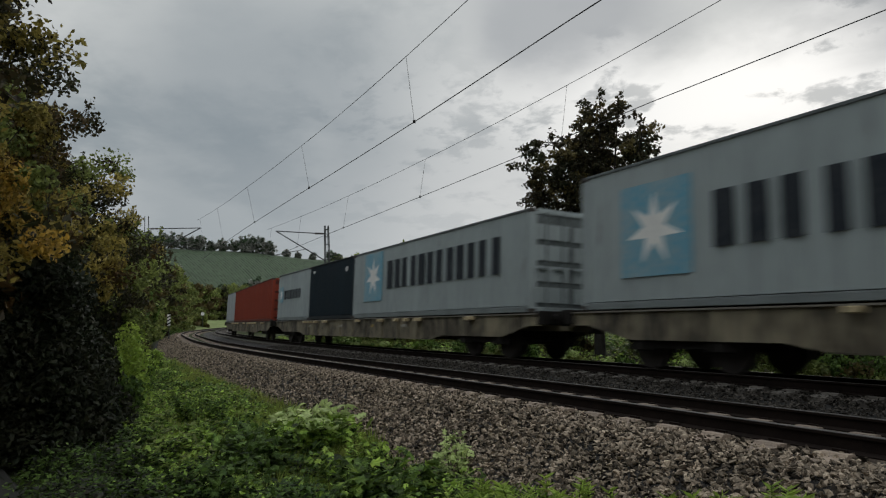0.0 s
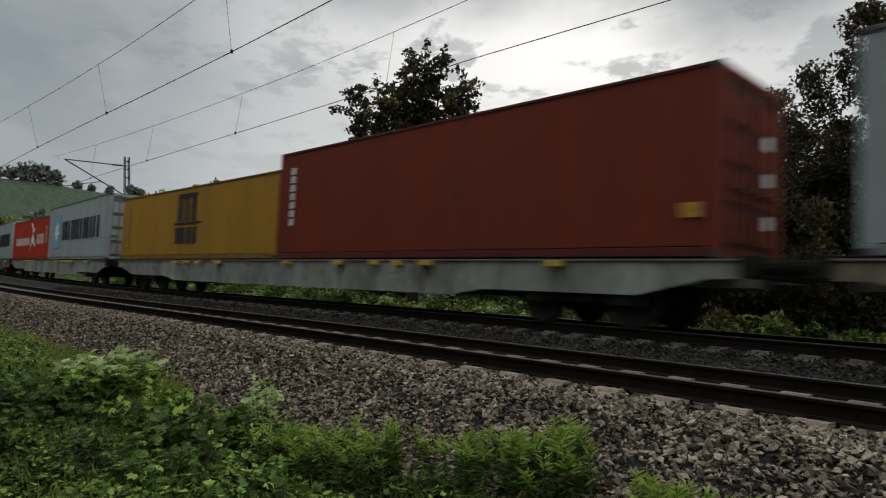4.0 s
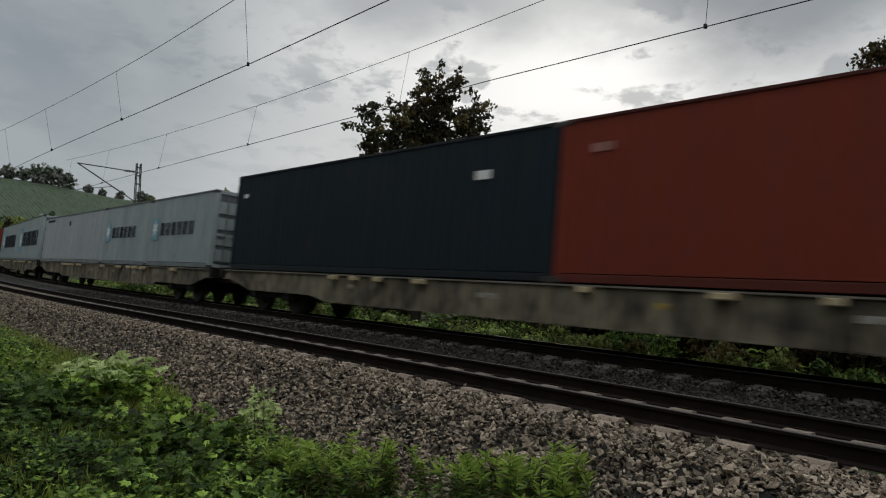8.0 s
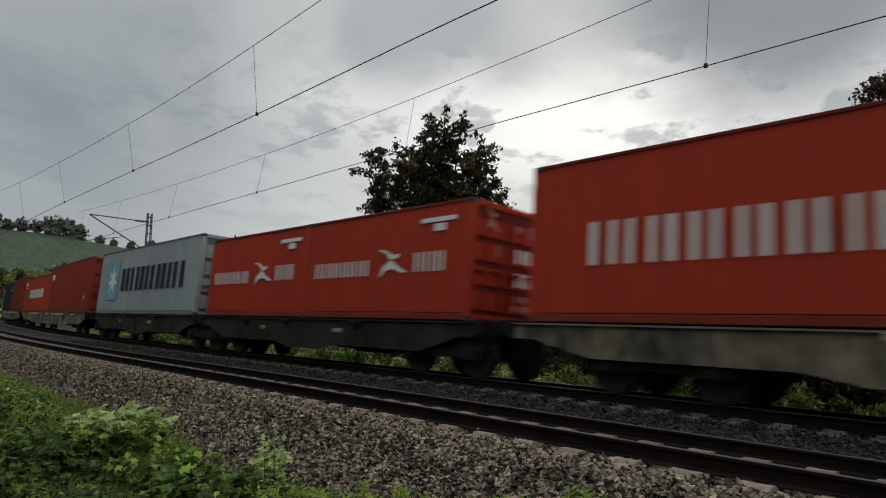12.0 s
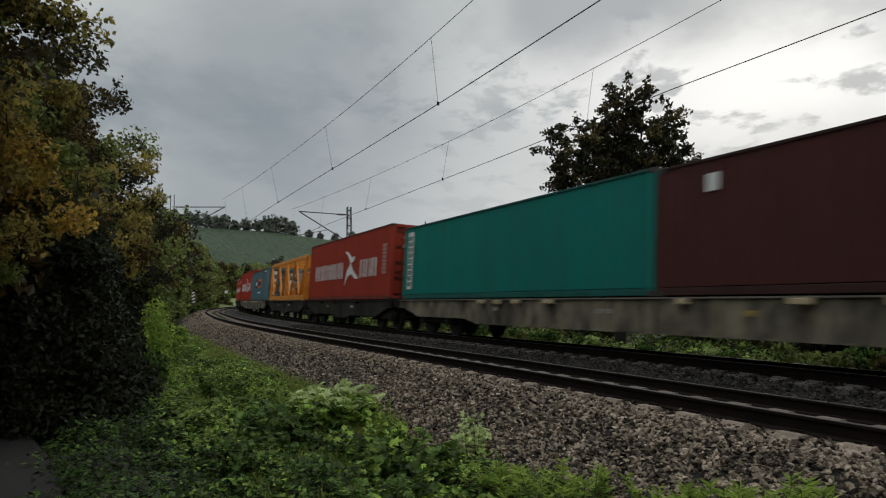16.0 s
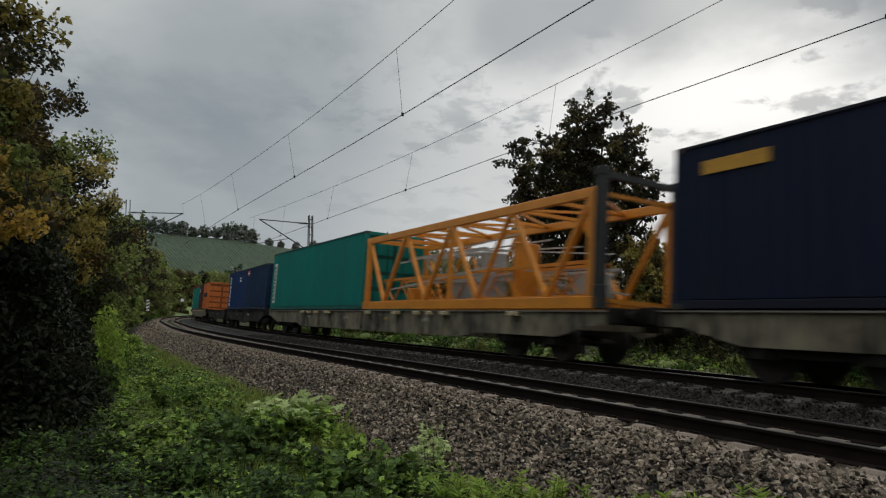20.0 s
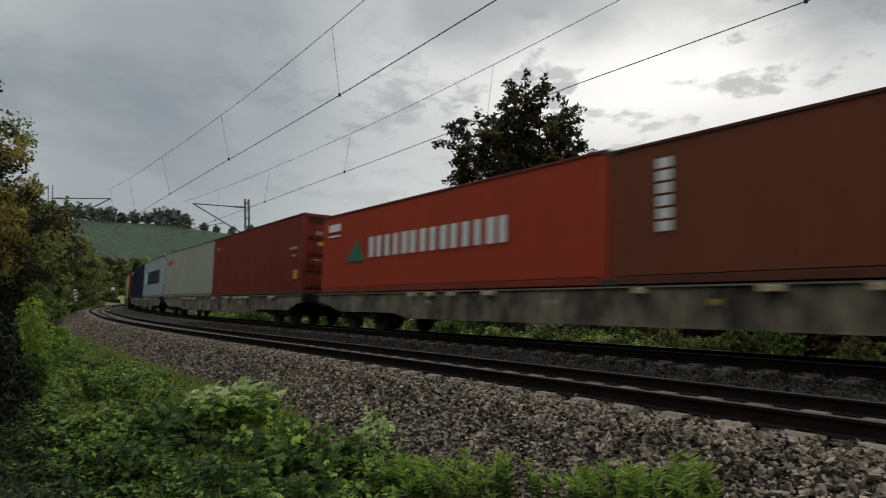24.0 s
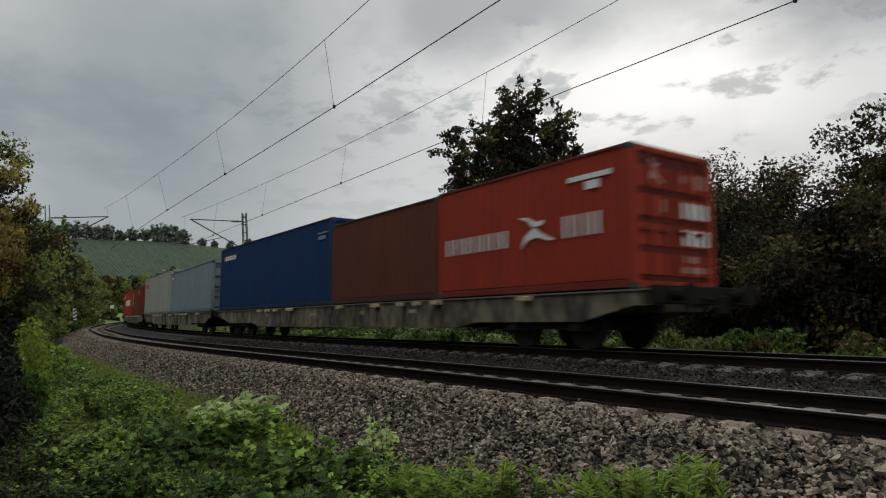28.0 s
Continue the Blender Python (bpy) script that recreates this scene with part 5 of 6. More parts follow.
def limb_tree(name, label, x, y, base, height, spread, mats, count, size, seed, trunk=0.16, bare=0.25, lobes=26, tight=1.0, shoots=0):
    """A tapered trunk, forking limbs, and twig-end clumps of separate leaves with gaps between them."""
    rng = np.random.default_rng(seed)
    t = thing(name, label, "tree" if height > 3 else "bush", m=pose(x, y, base))
    b = Build()
    top = Vector((rng.normal(0, 0.05) * height, rng.normal(0, 0.05) * height, height * 0.86))
    pts = [Vector((0, 0, -0.2))]
    for i in range(1, 6):
        k = i / 5
        pts.append(Vector((top.x * k + rng.normal(0, 0.02) * height, top.y * k + rng.normal(0, 0.02) * height, top.z * k)))
    for i in range(5):
        b.rod(pts[i], pts[i + 1], trunk * (1 - i / 5.6), trunk * (1 - (i + 1) / 5.6), sides=8)
    part("trunk", b.mesh("trunk", bark), t)
    ends = []
    limbs = Build()
    for i in range(lobes):
        k = bare + (1 - bare) * ((i + rng.random()) / lobes)
        seg = min(int(k * 5), 4)
        start = pts[seg].lerp(pts[seg + 1], k * 5 - seg)
        ang = i * 2.4 + rng.normal(0, 0.3)
        w = spread * (math.sin(math.pi * min(0.18 + 0.82 * k, 0.97)) ** 0.6) * rng.uniform(0.62, 1.12)
        end = start + Vector((math.cos(ang) * w, math.sin(ang) * w, height * rng.uniform(0.02, 0.20)))
        mid = start.lerp(end, 0.5) + Vector((0, 0, -0.04 * height * rng.random()))
        limbs.rod(start, mid, trunk * 0.34 * (1.15 - k), trunk * 0.22 * (1.15 - k), sides=5)
        limbs.rod(mid, end, trunk * 0.22 * (1.15 - k), trunk * 0.06, sides=5)
        ends += [end, mid.lerp(end, 0.5), start.lerp(mid, 0.8)]
        for j in range(3):
            twig = end + Vector(rng.normal(0, 0.22 * spread, 3)) + Vector((0, 0, 0.06 * height))
            limbs.rod(mid.lerp(end, 0.4 + 0.3 * j / 2), twig, trunk * 0.08, trunk * 0.03, sides=4)
            ends.append(twig)
    sprays = []
    upper = [e for e in ends if e.z > height * 0.35]
    for j in range(shoots):
        e = upper[int(rng.integers(len(upper)))]
        out = Vector((e.x, e.y, 0)) * 0.10 + Vector((rng.normal(0, 0.12), rng.normal(0, 0.12), 1.0)) * spread * 0.25
        tip = e + out * rng.uniform(0.7, 1.6)
        limbs.rod(e, tip, trunk * 0.05, trunk * 0.02, sides=4)
        sprays.append(np.array([e.lerp(tip, q) for q in rng.random(26) ** 0.7]) + rng.normal(0, size * 0.75, (26, 3)))
    part("branchwork", limbs.mesh("branchwork", bark), t)["kind"] = "stuff"
    each = max(4, count // (len(ends) * 1))
    groups = {}
    for i, e in enumerate(ends):
        r = spread * rng.uniform(0.16, 0.34) * tight
        pnt = clump_points(rng, e, (r, r, r * 0.75), each, 0.2)
        groups.setdefault(mats[int(rng.integers(len(mats)))], []).append(pnt)
    for pnt in sprays:
        groups.setdefault(mats[int(rng.integers(len(mats)))], []).append(pnt)
    for mname, lists in groups.items():
        v, f = leaves(np.concatenate(lists), size, rng)
        part("crown", mesh_of("crown", v, f, LEAF[mname]), t, "loose crown of " + mname + " leaves")
    return t


def spreading_tree(name, label, x, y, base, fork, tips, mats, size, seed, trunk=0.2, per=52, tuft=0.30, gap=0.42, depth=2.2, face=0.0, category="tree"):
    """A trunk that forks at a height into limbs, each ending at a tip (across, height); tufts of leaves sit on side twigs along the
    outer part of every limb, so that sky shows between them. face: the bearing of the tree seen from the path."""
    rng = np.random.default_rng(seed)
    t = thing(name, label, category, m=pose(x, y, base, 0, 0, -face))
    b = Build()
    joint = Vector((0, 0, fork))
    b.rod((0, 0, -0.2), (0.05, 0, fork * 0.5), trunk * 1.15, trunk, sides=9).rod((0.05, 0, fork * 0.5), joint, trunk, trunk * 0.85, sides=9)
    part("trunk", b.mesh("trunk", bark), t)
    limbs, groups = Build(), {}
    for i, (across_, high) in enumerate(tips):
        tip = Vector((across_, rng.uniform(-depth, depth) * (0.4 + 0.6 * math.cos(min(abs(across_) / 4, 1.5))), high))
        start = Vector((0, 0, fork * rng.uniform(0.75, 1.05)))
        mid = start.lerp(tip, 0.5) + Vector((tip.x * 0.12, tip.y * 0.12, -0.05 * high))
        line = [start, start.lerp(mid, 0.55), mid, mid.lerp(tip, 0.55), tip]
        for k in range(4):
            limbs.rod(line[k], line[k + 1], trunk * (0.5 - 0.11 * k), trunk * (0.39 - 0.11 * k), sides=6)
        length = (tip - start).length
        n = max(4, int(length / gap * 1.6))
        for j in range(n):
            k = 0.42 + 0.58 * ((j + rng.random()) / n) ** 0.8
            p = start.lerp(mid, k * 2) if k < 0.5 else mid.lerp(tip, k * 2 - 1)
            out = Vector(rng.normal(0, 1, 3))
            out.z = abs(out.z) * 0.5 - 0.1
            out = out.normalized() * 0.48 * rng.uniform(0.4, 1.5)
            q = p + out
            limbs.rod(p, q, trunk * 0.09, trunk * 0.03, sides=4)
            r = tuft * rng.uniform(0.65, 1.3)
            spray = np.array([p.lerp(q, a) for a in rng.random(per // 3) ** 0.5]) + rng.normal(0, size * 0.6, (per // 3, 3))
            ball = clump_points(rng, q, (r, r, r * 0.62), per, 0.15)
            groups.setdefault(mats[int(rng.integers(len(mats)))], []).append(np.concatenate([ball, spray]))
        # the leader's own leaves stand up from its end
        end = tip + Vector((rng.normal(0, 0.08), rng.normal(0, 0.08), 0.45))
        limbs.rod(tip, end, trunk * 0.06, trunk * 0.02, sides=4)
        groups.setdefault(mats[0], []).append(np.array([tip.lerp(end, a) for a in rng.random(per)]) + rng.normal(0, size * 0.7, (per, 3)))
    part("branchwork", limbs.mesh("branchwork", bark), t)["kind"] = "stuff"
    for mname, lists in groups.items():
        v, f = leaves(np.concatenate(lists), size, rng, 0.35)
        part("crown", mesh_of("crown", v, f, LEAF[mname]), t, "loose crown of " + mname + " leaves")
    return t


def thicket(name, label, s_range, u_range, height, mats, count, size, seed, category="bush", base=None, lumps=40, loose=1.0):
    """A long wild hedge: many uneven leafy humps with stems, one plant mass."""
    rng = np.random.default_rng(seed)
    groups, stems = {}, Build()
    for i in range(lumps):
        s, u = rng.uniform(*s_range), rng.uniform(*u_range)
        p = on_line(s, u, 0)
        z0 = float(ground_z(u)) if base is None else base
        hgt = height * rng.uniform(0.55, 1.1)
        stems.rod((p[0], p[1], z0 - 0.1), (p[0] + rng.normal(0, 0.15), p[1] + rng.normal(0, 0.15), z0 + hgt * 0.8), 0.03 * max(height, 0.5) / 2, 0.008, sides=5)
        k = max(2, int(hgt / 0.8))
        for j in range(k):
            zc = z0 + hgt * (j + 0.6) / k
            r = height * rng.uniform(0.22, 0.36) * (1.0 - 0.35 * j / k) * loose
            c = (p[0] + rng.normal(0, 0.12 * height), p[1] + rng.normal(0, 0.12 * height), zc)
            groups.setdefault(mats[int(rng.integers(len(mats)))], []).append(clump_points(rng, c, (r, r, max(hgt / k * 0.75, 0.12)), max(6, count // (lumps * k)), 0.3))
    t = thing(name, label, category)
    part("stemwork", stems.mesh("stemwork", bark), t)["kind"] = "stuff"
    for mname, lists in groups.items():
        v, f = leaves(np.concatenate(lists), size, rng)
        part("foliage", mesh_of("foliage", v, f, LEAF[mname]), t)
    return t


def at_bearing(b, d):
    return d * math.sin(radians(b)), d * math.cos(radians(b))


def put(s, u):
    p = on_line(float(s), u, 0)
    return float(p[0]), float(p[1]), float(ground_z(u))


def stem_plant(name, label, x, y, base, height, stems, wide, mats, size, seed, per=46, long=3.6, tip=None, broad=False):
    """A clump of upright leafy stems; narrow leaves all along them, a tuft of paler ones at the tips."""
    rng = np.random.default_rng(seed)
    t = thing(name, label, "plant", m=pose(x, y, base))
    b = Build()
    pts, tips, aims, tip_aims = [], [], [], []
    for i in range(stems):
        r, a = wide * math.sqrt(rng.random()), rng.uniform(0, 6.283)
        foot = Vector((r * math.cos(a), r * math.sin(a), -0.05))
        h = height * rng.uniform(0.65, 1.08)
        head = foot + Vector((rng.normal(0, 0.12) * h + 0.15 * foot.x, rng.normal(0, 0.12) * h + 0.15 * foot.y, h))
        b.rod(foot, head, 0.006, 0.003, sides=4)
        for j in range(per):
            k = 0.12 + 0.88 * j / per
            p = foot.lerp(head, k)
            w = size * 1.25 * (1.05 - 0.6 * k)
            q = (p.x + rng.normal(0, w), p.y + rng.normal(0, w), p.z + rng.normal(0, 0.012))
            turn, reach = j * 2.4 + rng.normal(0, 0.2), size * long * 0.5 * (1.1 - 0.45 * k)
            way = (math.cos(turn), math.sin(turn), -0.25 + 0.95 * k ** 3)
            if not broad:
                q = (p.x + way[0] * reach, p.y + way[1] * reach, p.z + way[2] * reach)
            (tips if (tip and k > 0.80) else pts).append(q)
            (tip_aims if (tip and k > 0.80) else aims).append(way)
    part("stemwork", b.mesh("stemwork", LEAF["green"]), t)["kind"] = "stuff"
    def blade(q, s, way):
        return lobed(q, s, rng) if broad else leaves(q, s, rng, 0.1, long, 0.12, 0.0, np.array(way))
    v, f = blade(np.array(pts), size, aims)
    part("foliage", mesh_of("foliage", v, f, LEAF[mats[0]]), t)
    if len(mats) > 1:
        v, f = blade(np.array(pts[::3]) + rng.normal(0, 0.02, (len(pts[::3]), 3)), size, aims[::3])
        part("foliage", mesh_of("foliage", v, f, LEAF[mats[1]]), t)
    if tips:
        v, f = blade(np.array(tips), size * 1.1, tip_aims)
        part("young_foliage", mesh_of("young_foliage", v, f, LEAF[tip]), t, "pale young leaves at the tips")
    return t


def cover(name, label, s_range, u_range, count, size, mats, height, seed, power=1.6, long=1.5):
    """Low ground cover of separate leaves in humps: too many to count."""
    rng = np.random.default_rng(seed)
    for i, mname in enumerate(mats):
        n = count // len(mats)
        s = s_range[0] + (s_range[1] - s_range[0]) * rng.random(n) ** power
        u = u_range[0] + (u_range[1] - u_range[0]) * rng.random(n)
        # ragged borders
        s, u = s + rng.normal(0, 0.45, n), np.maximum(u + rng.normal(0, 0.18, n), 3.0 if u_range[0] > 0 else -99)
        p, h = on_line(s, 0, 0), heading(s)
        x, y = p[:, 0] - np.sin(h) * u, p[:, 1] + np.cos(h) * u
        hump = np.array([0.50 + 1.25 * noise.noise((a * 0.95, b * 0.95, 2.0 + 0.15 * i)) + 0.75 * noise.noise((a * 2.8, b * 2.8, 5.0)) for a, b in zip(x, y)])
        # bright leaves sit highest, painting lit tops above darker hollows
        z = ground_z(u) - 0.05 + height * np.clip(hump, 0.08, 1.9) * rng.random(n) ** (0.16 if mname == "bright" else 0.45)
        v, f = leaves(np.stack([x, y, z], -1), size, rng, -0.1, long, 0.15, 0.6)
        tagged(new(name, mesh_of(name, v, f, LEAF[mname])), label, "ground cover", kind="stuff")


def blades(name, label, s_range, u_range, count, height, mat, seed, power=1.3):
    """Standing grass: three-cornered blades that lean."""
    rng = np.random.default_rng(seed)
    s = s_range[0] + (s_range[1] - s_range[0]) * rng.random(count) ** power
    u = u_range[0] + (u_range[1] - u_range[0]) * rng.random(count)
    p, h = on_line(s, 0, 0), heading(s)
    foot = np.stack([p[:, 0] - np.sin(h) * u, p[:, 1] + np.cos(h) * u, ground_z(u) - 0.06], -1)
    a = rng.uniform(0, 6.283, count)
    w = np.stack([np.cos(a), np.sin(a), 0 * a], -1) * rng.uniform(0.004, 0.009, (count, 1))
    tall = height * rng.uniform(0.5, 1.15, (count, 1))
    lean = rng.normal(0, 0.22, (count, 2))
    tip = foot + np.concatenate([lean * tall, tall], 1)
    mid = foot + np.concatenate([lean * tall * 0.35, tall * 0.55], 1)
    v = np.stack([foot - w, foot + w, mid + w * 0.8, tip, mid - w * 0.8], 1).reshape(-1, 3)
    f = (np.array([(0, 1, 2), (0, 2, 4), (4, 2, 3)])[None] + 5 * np.arange(count)[:, None, None]).reshape(-1, 3)
    tagged(new(name, mesh_of(name, v, f, LEAF[mat])), label, "grass", kind="stuff")


# beyond the far track: the lone dark tree, the dense dark hedge, brambles beside the ballast
x, y = at_bearing(13.1, 27)
spreading_tree("tree", "dark broad-leaved tree with ragged crown behind the far track", x, y, -0.9, 3.6,
               [(-2.45, 8.15), (-1.9, 8.55), (-1.3, 8.5), (-0.75, 8.8), (-0.25, 8.8), (0.1, 9.9), (0.58, 10.05), (1.25, 9.8), (2.2, 9.25), (2.05, 8.6), (2.6, 7.4), (-2.25, 7.3), (-2.2, 6.3), (-1.9, 5.4), (0.25, 9.2), (1.0, 9.1), (1.5, 8.3), (-0.25, 8.1), (-1.1, 7.7), (0.6, 7.8), (1.8, 7.6),
                (2.9, 6.7), (2.9, 5.9), (2.2, 6.4), (0.1, 5.8), (0.85, 4.8), (-0.8, 5.0), (-1.25, 4.3), (1.6, 4.6), (0.3, 3.9), (-0.5, 3.7), (1.2, 3.8), (-0.3, 6.9), (1.0, 6.6), (0.2, 7.2)],
               ["dark", "dark", "dark", "dark", "hedge"], 0.10, 11, 0.20, 38, 0.31, 0.36, 2.0, 13.0)
for b, d, tips in ((19.0, 26, [(-1.2, 3.2), (-0.6, 4.2), (0.1, 4.6), (0.7, 4.0), (1.3, 3.1), (0.3, 2.6), (-0.4, 2.4)]), (10.0, 28, [(-1.4, 2.8), (-0.7, 3.6), (0.0, 3.9), (0.8, 3.4), (1.4, 2.6)])):
    x, y = at_bearing(b, d)
    spreading_tree("bush", "yellowish green bush under the dark tree", x, y, -0.9, 0.8, tips, ["olive", "hedge", "wood"], 0.10, 15 + int(b), 0.07, 60, 0.36, 0.34, 0.9, b, "bush")
x, y = at_bearing(30.5, 25)
limb_tree("tree", "dark rust-tinged tree in the hedge behind the tracks", x, y, -0.9, 5.25, 2.5, ["hedge", "dark", "rust", "dark"], 26000, 0.075, 12, 0.16, 0.12, 34, 1.05, 50)
x, y = at_bearing(40, 22)
limb_tree("tree", "tall dark tree rising from the hedge behind the tracks", x, y, -0.9, 5.9, 2.1, ["hedge", "rust", "dark", "dark"], 26000, 0.075, 13, 0.18, 0.12, 34, 0.95, 20)
x, y = at_bearing(48.6, 19)
limb_tree("tree", "slender dark tree with open crown behind the tracks", x, y, -0.9, 7.7, 1.6, ["dark", "rust", "rust", "dark"], 30000, 0.07, 14, 0.14, 0.16, 36, 1.0, 40)
for i, (b, d, h, w) in enumerate(((22.5, 30, 3.0, 2.0), (26.5, 24, 3.4, 2.0), (34, 22, 4.6, 2.2), (37.5, 20, 3.8, 2.0), (44, 19, 4.0, 1.8), (18.5, 29, 4.4, 1.7), (10.5, 30, 4.0, 1.8), (29, 21, 3.0, 1.6))):
    x, y = at_bearing(b, d)
    limb_tree("bush", "dense dark green bush in the hedge behind the far track", x, y, -0.9, h, w, ["dark", "hedge", "dark", "painted_shade"], 14000, 0.08, 30 + i, 0.08, 0.02, 22, 1.0, 20)
thicket("hedge", "dark tangled hedge behind the far track", (-14, 12), (-12.5, -9.8), 2.2, ["dark", "hedge", "dark"], 22000, 0.11, 41, "hedge", lumps=46)
for i, (b, d, h, w, tones) in enumerate(((-6.5, 47, 5.4, 2.4, ["wood", "willow"]), (-4.2, 46, 5.5, 2.2, ["wood", "olive", "willow"]), (0.2, 44, 5.2, 2.4, ["wood", "olive"]), (-2.7, 43, 5.5, 1.5, ["wood", "willow", "hedge"]), (3.0, 42, 4.9, 2.2, ["wood", "hedge"]), (6.8, 38, 4.0, 2.0, ["wood", "hedge"]), (-9.5, 60, 5.0, 2.6, ["green", "willow"]), (-12, 72, 5.0, 2.6, ["green", "dark"]))):
    x, y = at_bearing(b, d)
    limb_tree("bush", "yellowish green bushy tree behind the far track", x, y, -0.9, h, w, tones, 9000, 0.13, 50 + i, 0.10, 0.02, 24, 1.0, 30)
for i in range(9):
    s0 = -7 + i * 5.6
    # pale leaves mixed in put highlights into the brambles' colour
    thicket("bramble", "bright green bramble bush beside the far track", (s0, s0 + 5.0), (-8.2, -6.55), 0.40 + 0.12 * (i % 3), ["willow", "pale", "green", "green"] if i > 2 else ["hedge", "wood", "green"], 3600, 0.075, 70 + i, "bush", lumps=14, loose=2.2)

cover("ground_cover", "yellowish green weeds and brambles beyond the far track", (-8, 70), (-12.5, -7.35), 22000, 0.11, ["wood", "dark", "bright"], 0.34, 206, 1.2)

# the wooded bank between the foot path and the line
for i, (b, d, h, w, tones, n, sz) in enumerate((
        (-43.0, 9.6, 5.4, 1.45, ["autumn", "olive", "autumn", "rust", "wood"], 60000, 0.045), (-34.0, 12.5, 5.6, 1.5, ["olive", "wood", "rust", "olive", "dark"], 46000, 0.048),
        (-28.3, 16.0, 5.2, 1.72, ["dark", "olive", "dark", "wood"], 34000, 0.055), (-27.6, 22.0, 4.6, 1.35, ["wood", "hedge"], 22000, 0.065),
        (-26.8, 30.0, 5.2, 1.35, ["wood", "hedge"], 14000, 0.085), (-26.4, 40.0, 6.4, 1.7, ["wood", "green"], 7000, 0.14), (-46.0, 10.5, 5.6, 2.2, ["dark", "rust"], 12000, 0.09))):
    x, y = at_bearing(b, d)
    limb_tree("tree", "shaggy tree with yellowing leaves on the wooded bank" if i < 2 else "dark green shaggy tree on the wooded bank", x, y, -0.5, h, w, tones, n, sz, 90 + i, 0.12, (0.45, 0.38, 0.25, 0.04, 0.04, 0.04, 0.3)[i], 34, 0.8, 36)
x, y = at_bearing(-50, 7.6)
limb_tree("tree", "tall dark tree overhanging the foot path", x, y, -0.45, 6.6, 2.05, ["dark", "olive", "rust", "dark"], 80000, 0.036, 101, 0.16, 0.60, 40, 0.85, 40)
# stands outside the view, added only for its shade
x, y = at_bearing(-62, 10.5)
limb_tree("tree", "tall dark tree overhanging the foot path", x, y, -0.45, 7.5, 2.5, ["dark", "rust", "dark"], 9000, 0.11, 102, 0.18, 0.30, 26)
# mostly out of view: trees added to keep light off the path
for i, (b, d, h, w) in enumerate(((-72, 10.5, 8.0, 2.6), (-88, 9.5, 8.0, 2.5), (-56, 13.5, 8.0, 2.6), (-104, 9.5, 7.5, 2.5), (-48, 17.0, 7.5, 2.6), (-43, 22.0, 7.5, 2.6), (-39, 28.0, 7.5, 2.8), (-36, 36.0, 7.5, 3.0), (-33, 46.0, 7.5, 3.2))):
    x, y = at_bearing(b, d)
    limb_tree("tree", "tall dark tree added beyond the foot path to block light", x, y, -0.45, h, w, ["dark", "hedge"], 8000, 0.14, 130 + i, 0.18, 0.12, 28, 1.1)

x, y, z = put(6.8, 10.4)
spreading_tree("tree", "tall dark tree reaching out over the foot path", x, y, z, 2.6, [(3.5, 5.2), (3.3, 5.65), (2.9, 5.7), (2.7, 6.2), (1.9, 6.3), (0.8, 7.2), (-0.6, 7.4), (-1.8, 6.4)],
               ["dark", "olive", "dark", "rust"], 0.040, 103, 0.17, 260, 0.34, 0.36, 1.4, -28.4)
for i, s0 in enumerate((18.0, 23.0)):
    x, y, z = put(s0, 11.0 + 0.4 * i)
    spreading_tree("tree", "dark tree whose boughs close over the foot path", x, y, z, 2.4, [(2.6, 3.6), (3.2, 4.2), (2.4, 4.8), (1.6, 5.2), (0.8, 5.6), (0.0, 5.8), (1.4, 4.4), (-1.0, 5.2), (-1.8, 4.6), (0.6, 5.0), (2.0, 4.2)],
                   ["dark"], 0.11, 104 + i, 0.15, 80, 0.42, 0.40, 2.6, -28.4)
# unseen trees added along the foot path behind the camera, to darken the containers
for i in range(7):
    x, y, z = put(-4.0 - 4.2 * i, 10.5 + 1.3 * (i % 3))
    limb_tree("tree", "tall dark tree added beyond the foot path to block light", x, y, z, 8.0 + 0.6 * (i % 2), 2.7, ["dark", "hedge"], 5000, 0.20, 160 + i, 0.18, 0.10, 28, 1.2)


def bank(label, spots, radius, mats, count, size, seed, top):
    """Leafy undergrowth in rounded humps at (bearing, distance) spots."""
    rng = np.random.default_rng(seed)
    t = thing("undergrowth", label, "undergrowth")
    groups, stems = {}, Build()
    for b, d, h in spots:
        x, y = at_bearing(b, d)
        stems.rod((x, y, -0.6), (x + rng.normal(0, 0.2), y + rng.normal(0, 0.2), -0.5 + h * 0.8), 0.03, 0.008, sides=5)
        k = max(2, int(h / 0.6))
        for j in range(k):
            r = radius * rng.uniform(0.8, 1.15) * (1.0 - top * j / k)
            c = (x + rng.normal(0, 0.15), y + rng.normal(0, 0.15), -0.5 + h * (j + 0.5) / k)
            groups.setdefault(mats[int(rng.integers(len(mats)))], []).append(clump_points(rng, c, (r, r, h / k * 0.8), max(10, count // (len(spots) * k)), 0.15))
    part("stemwork", stems.mesh("stemwork", bark), t)["kind"] = "stuff"
    for mname, lists in groups.items():
        v, f = leaves(np.concatenate(lists), size, rng)
        part("foliage", mesh_of("foliage", v, f, LEAF[mname]), t)


# shade under the trees is painted into these leaves
bank("undergrowth below the wooded bank, deep shade painted in", [(-29.0 - 1.2 * i, 19.0 + 1.5 * (i % 3), 3.2) for i in range(10)] + [(-28.6, 15.0, 2.4), (-29.4, 16.5, 2.8), (-30.4, 17.5, 3.0)], 0.95, ["painted_shade"], 60000, 0.065, 111, 0.3)
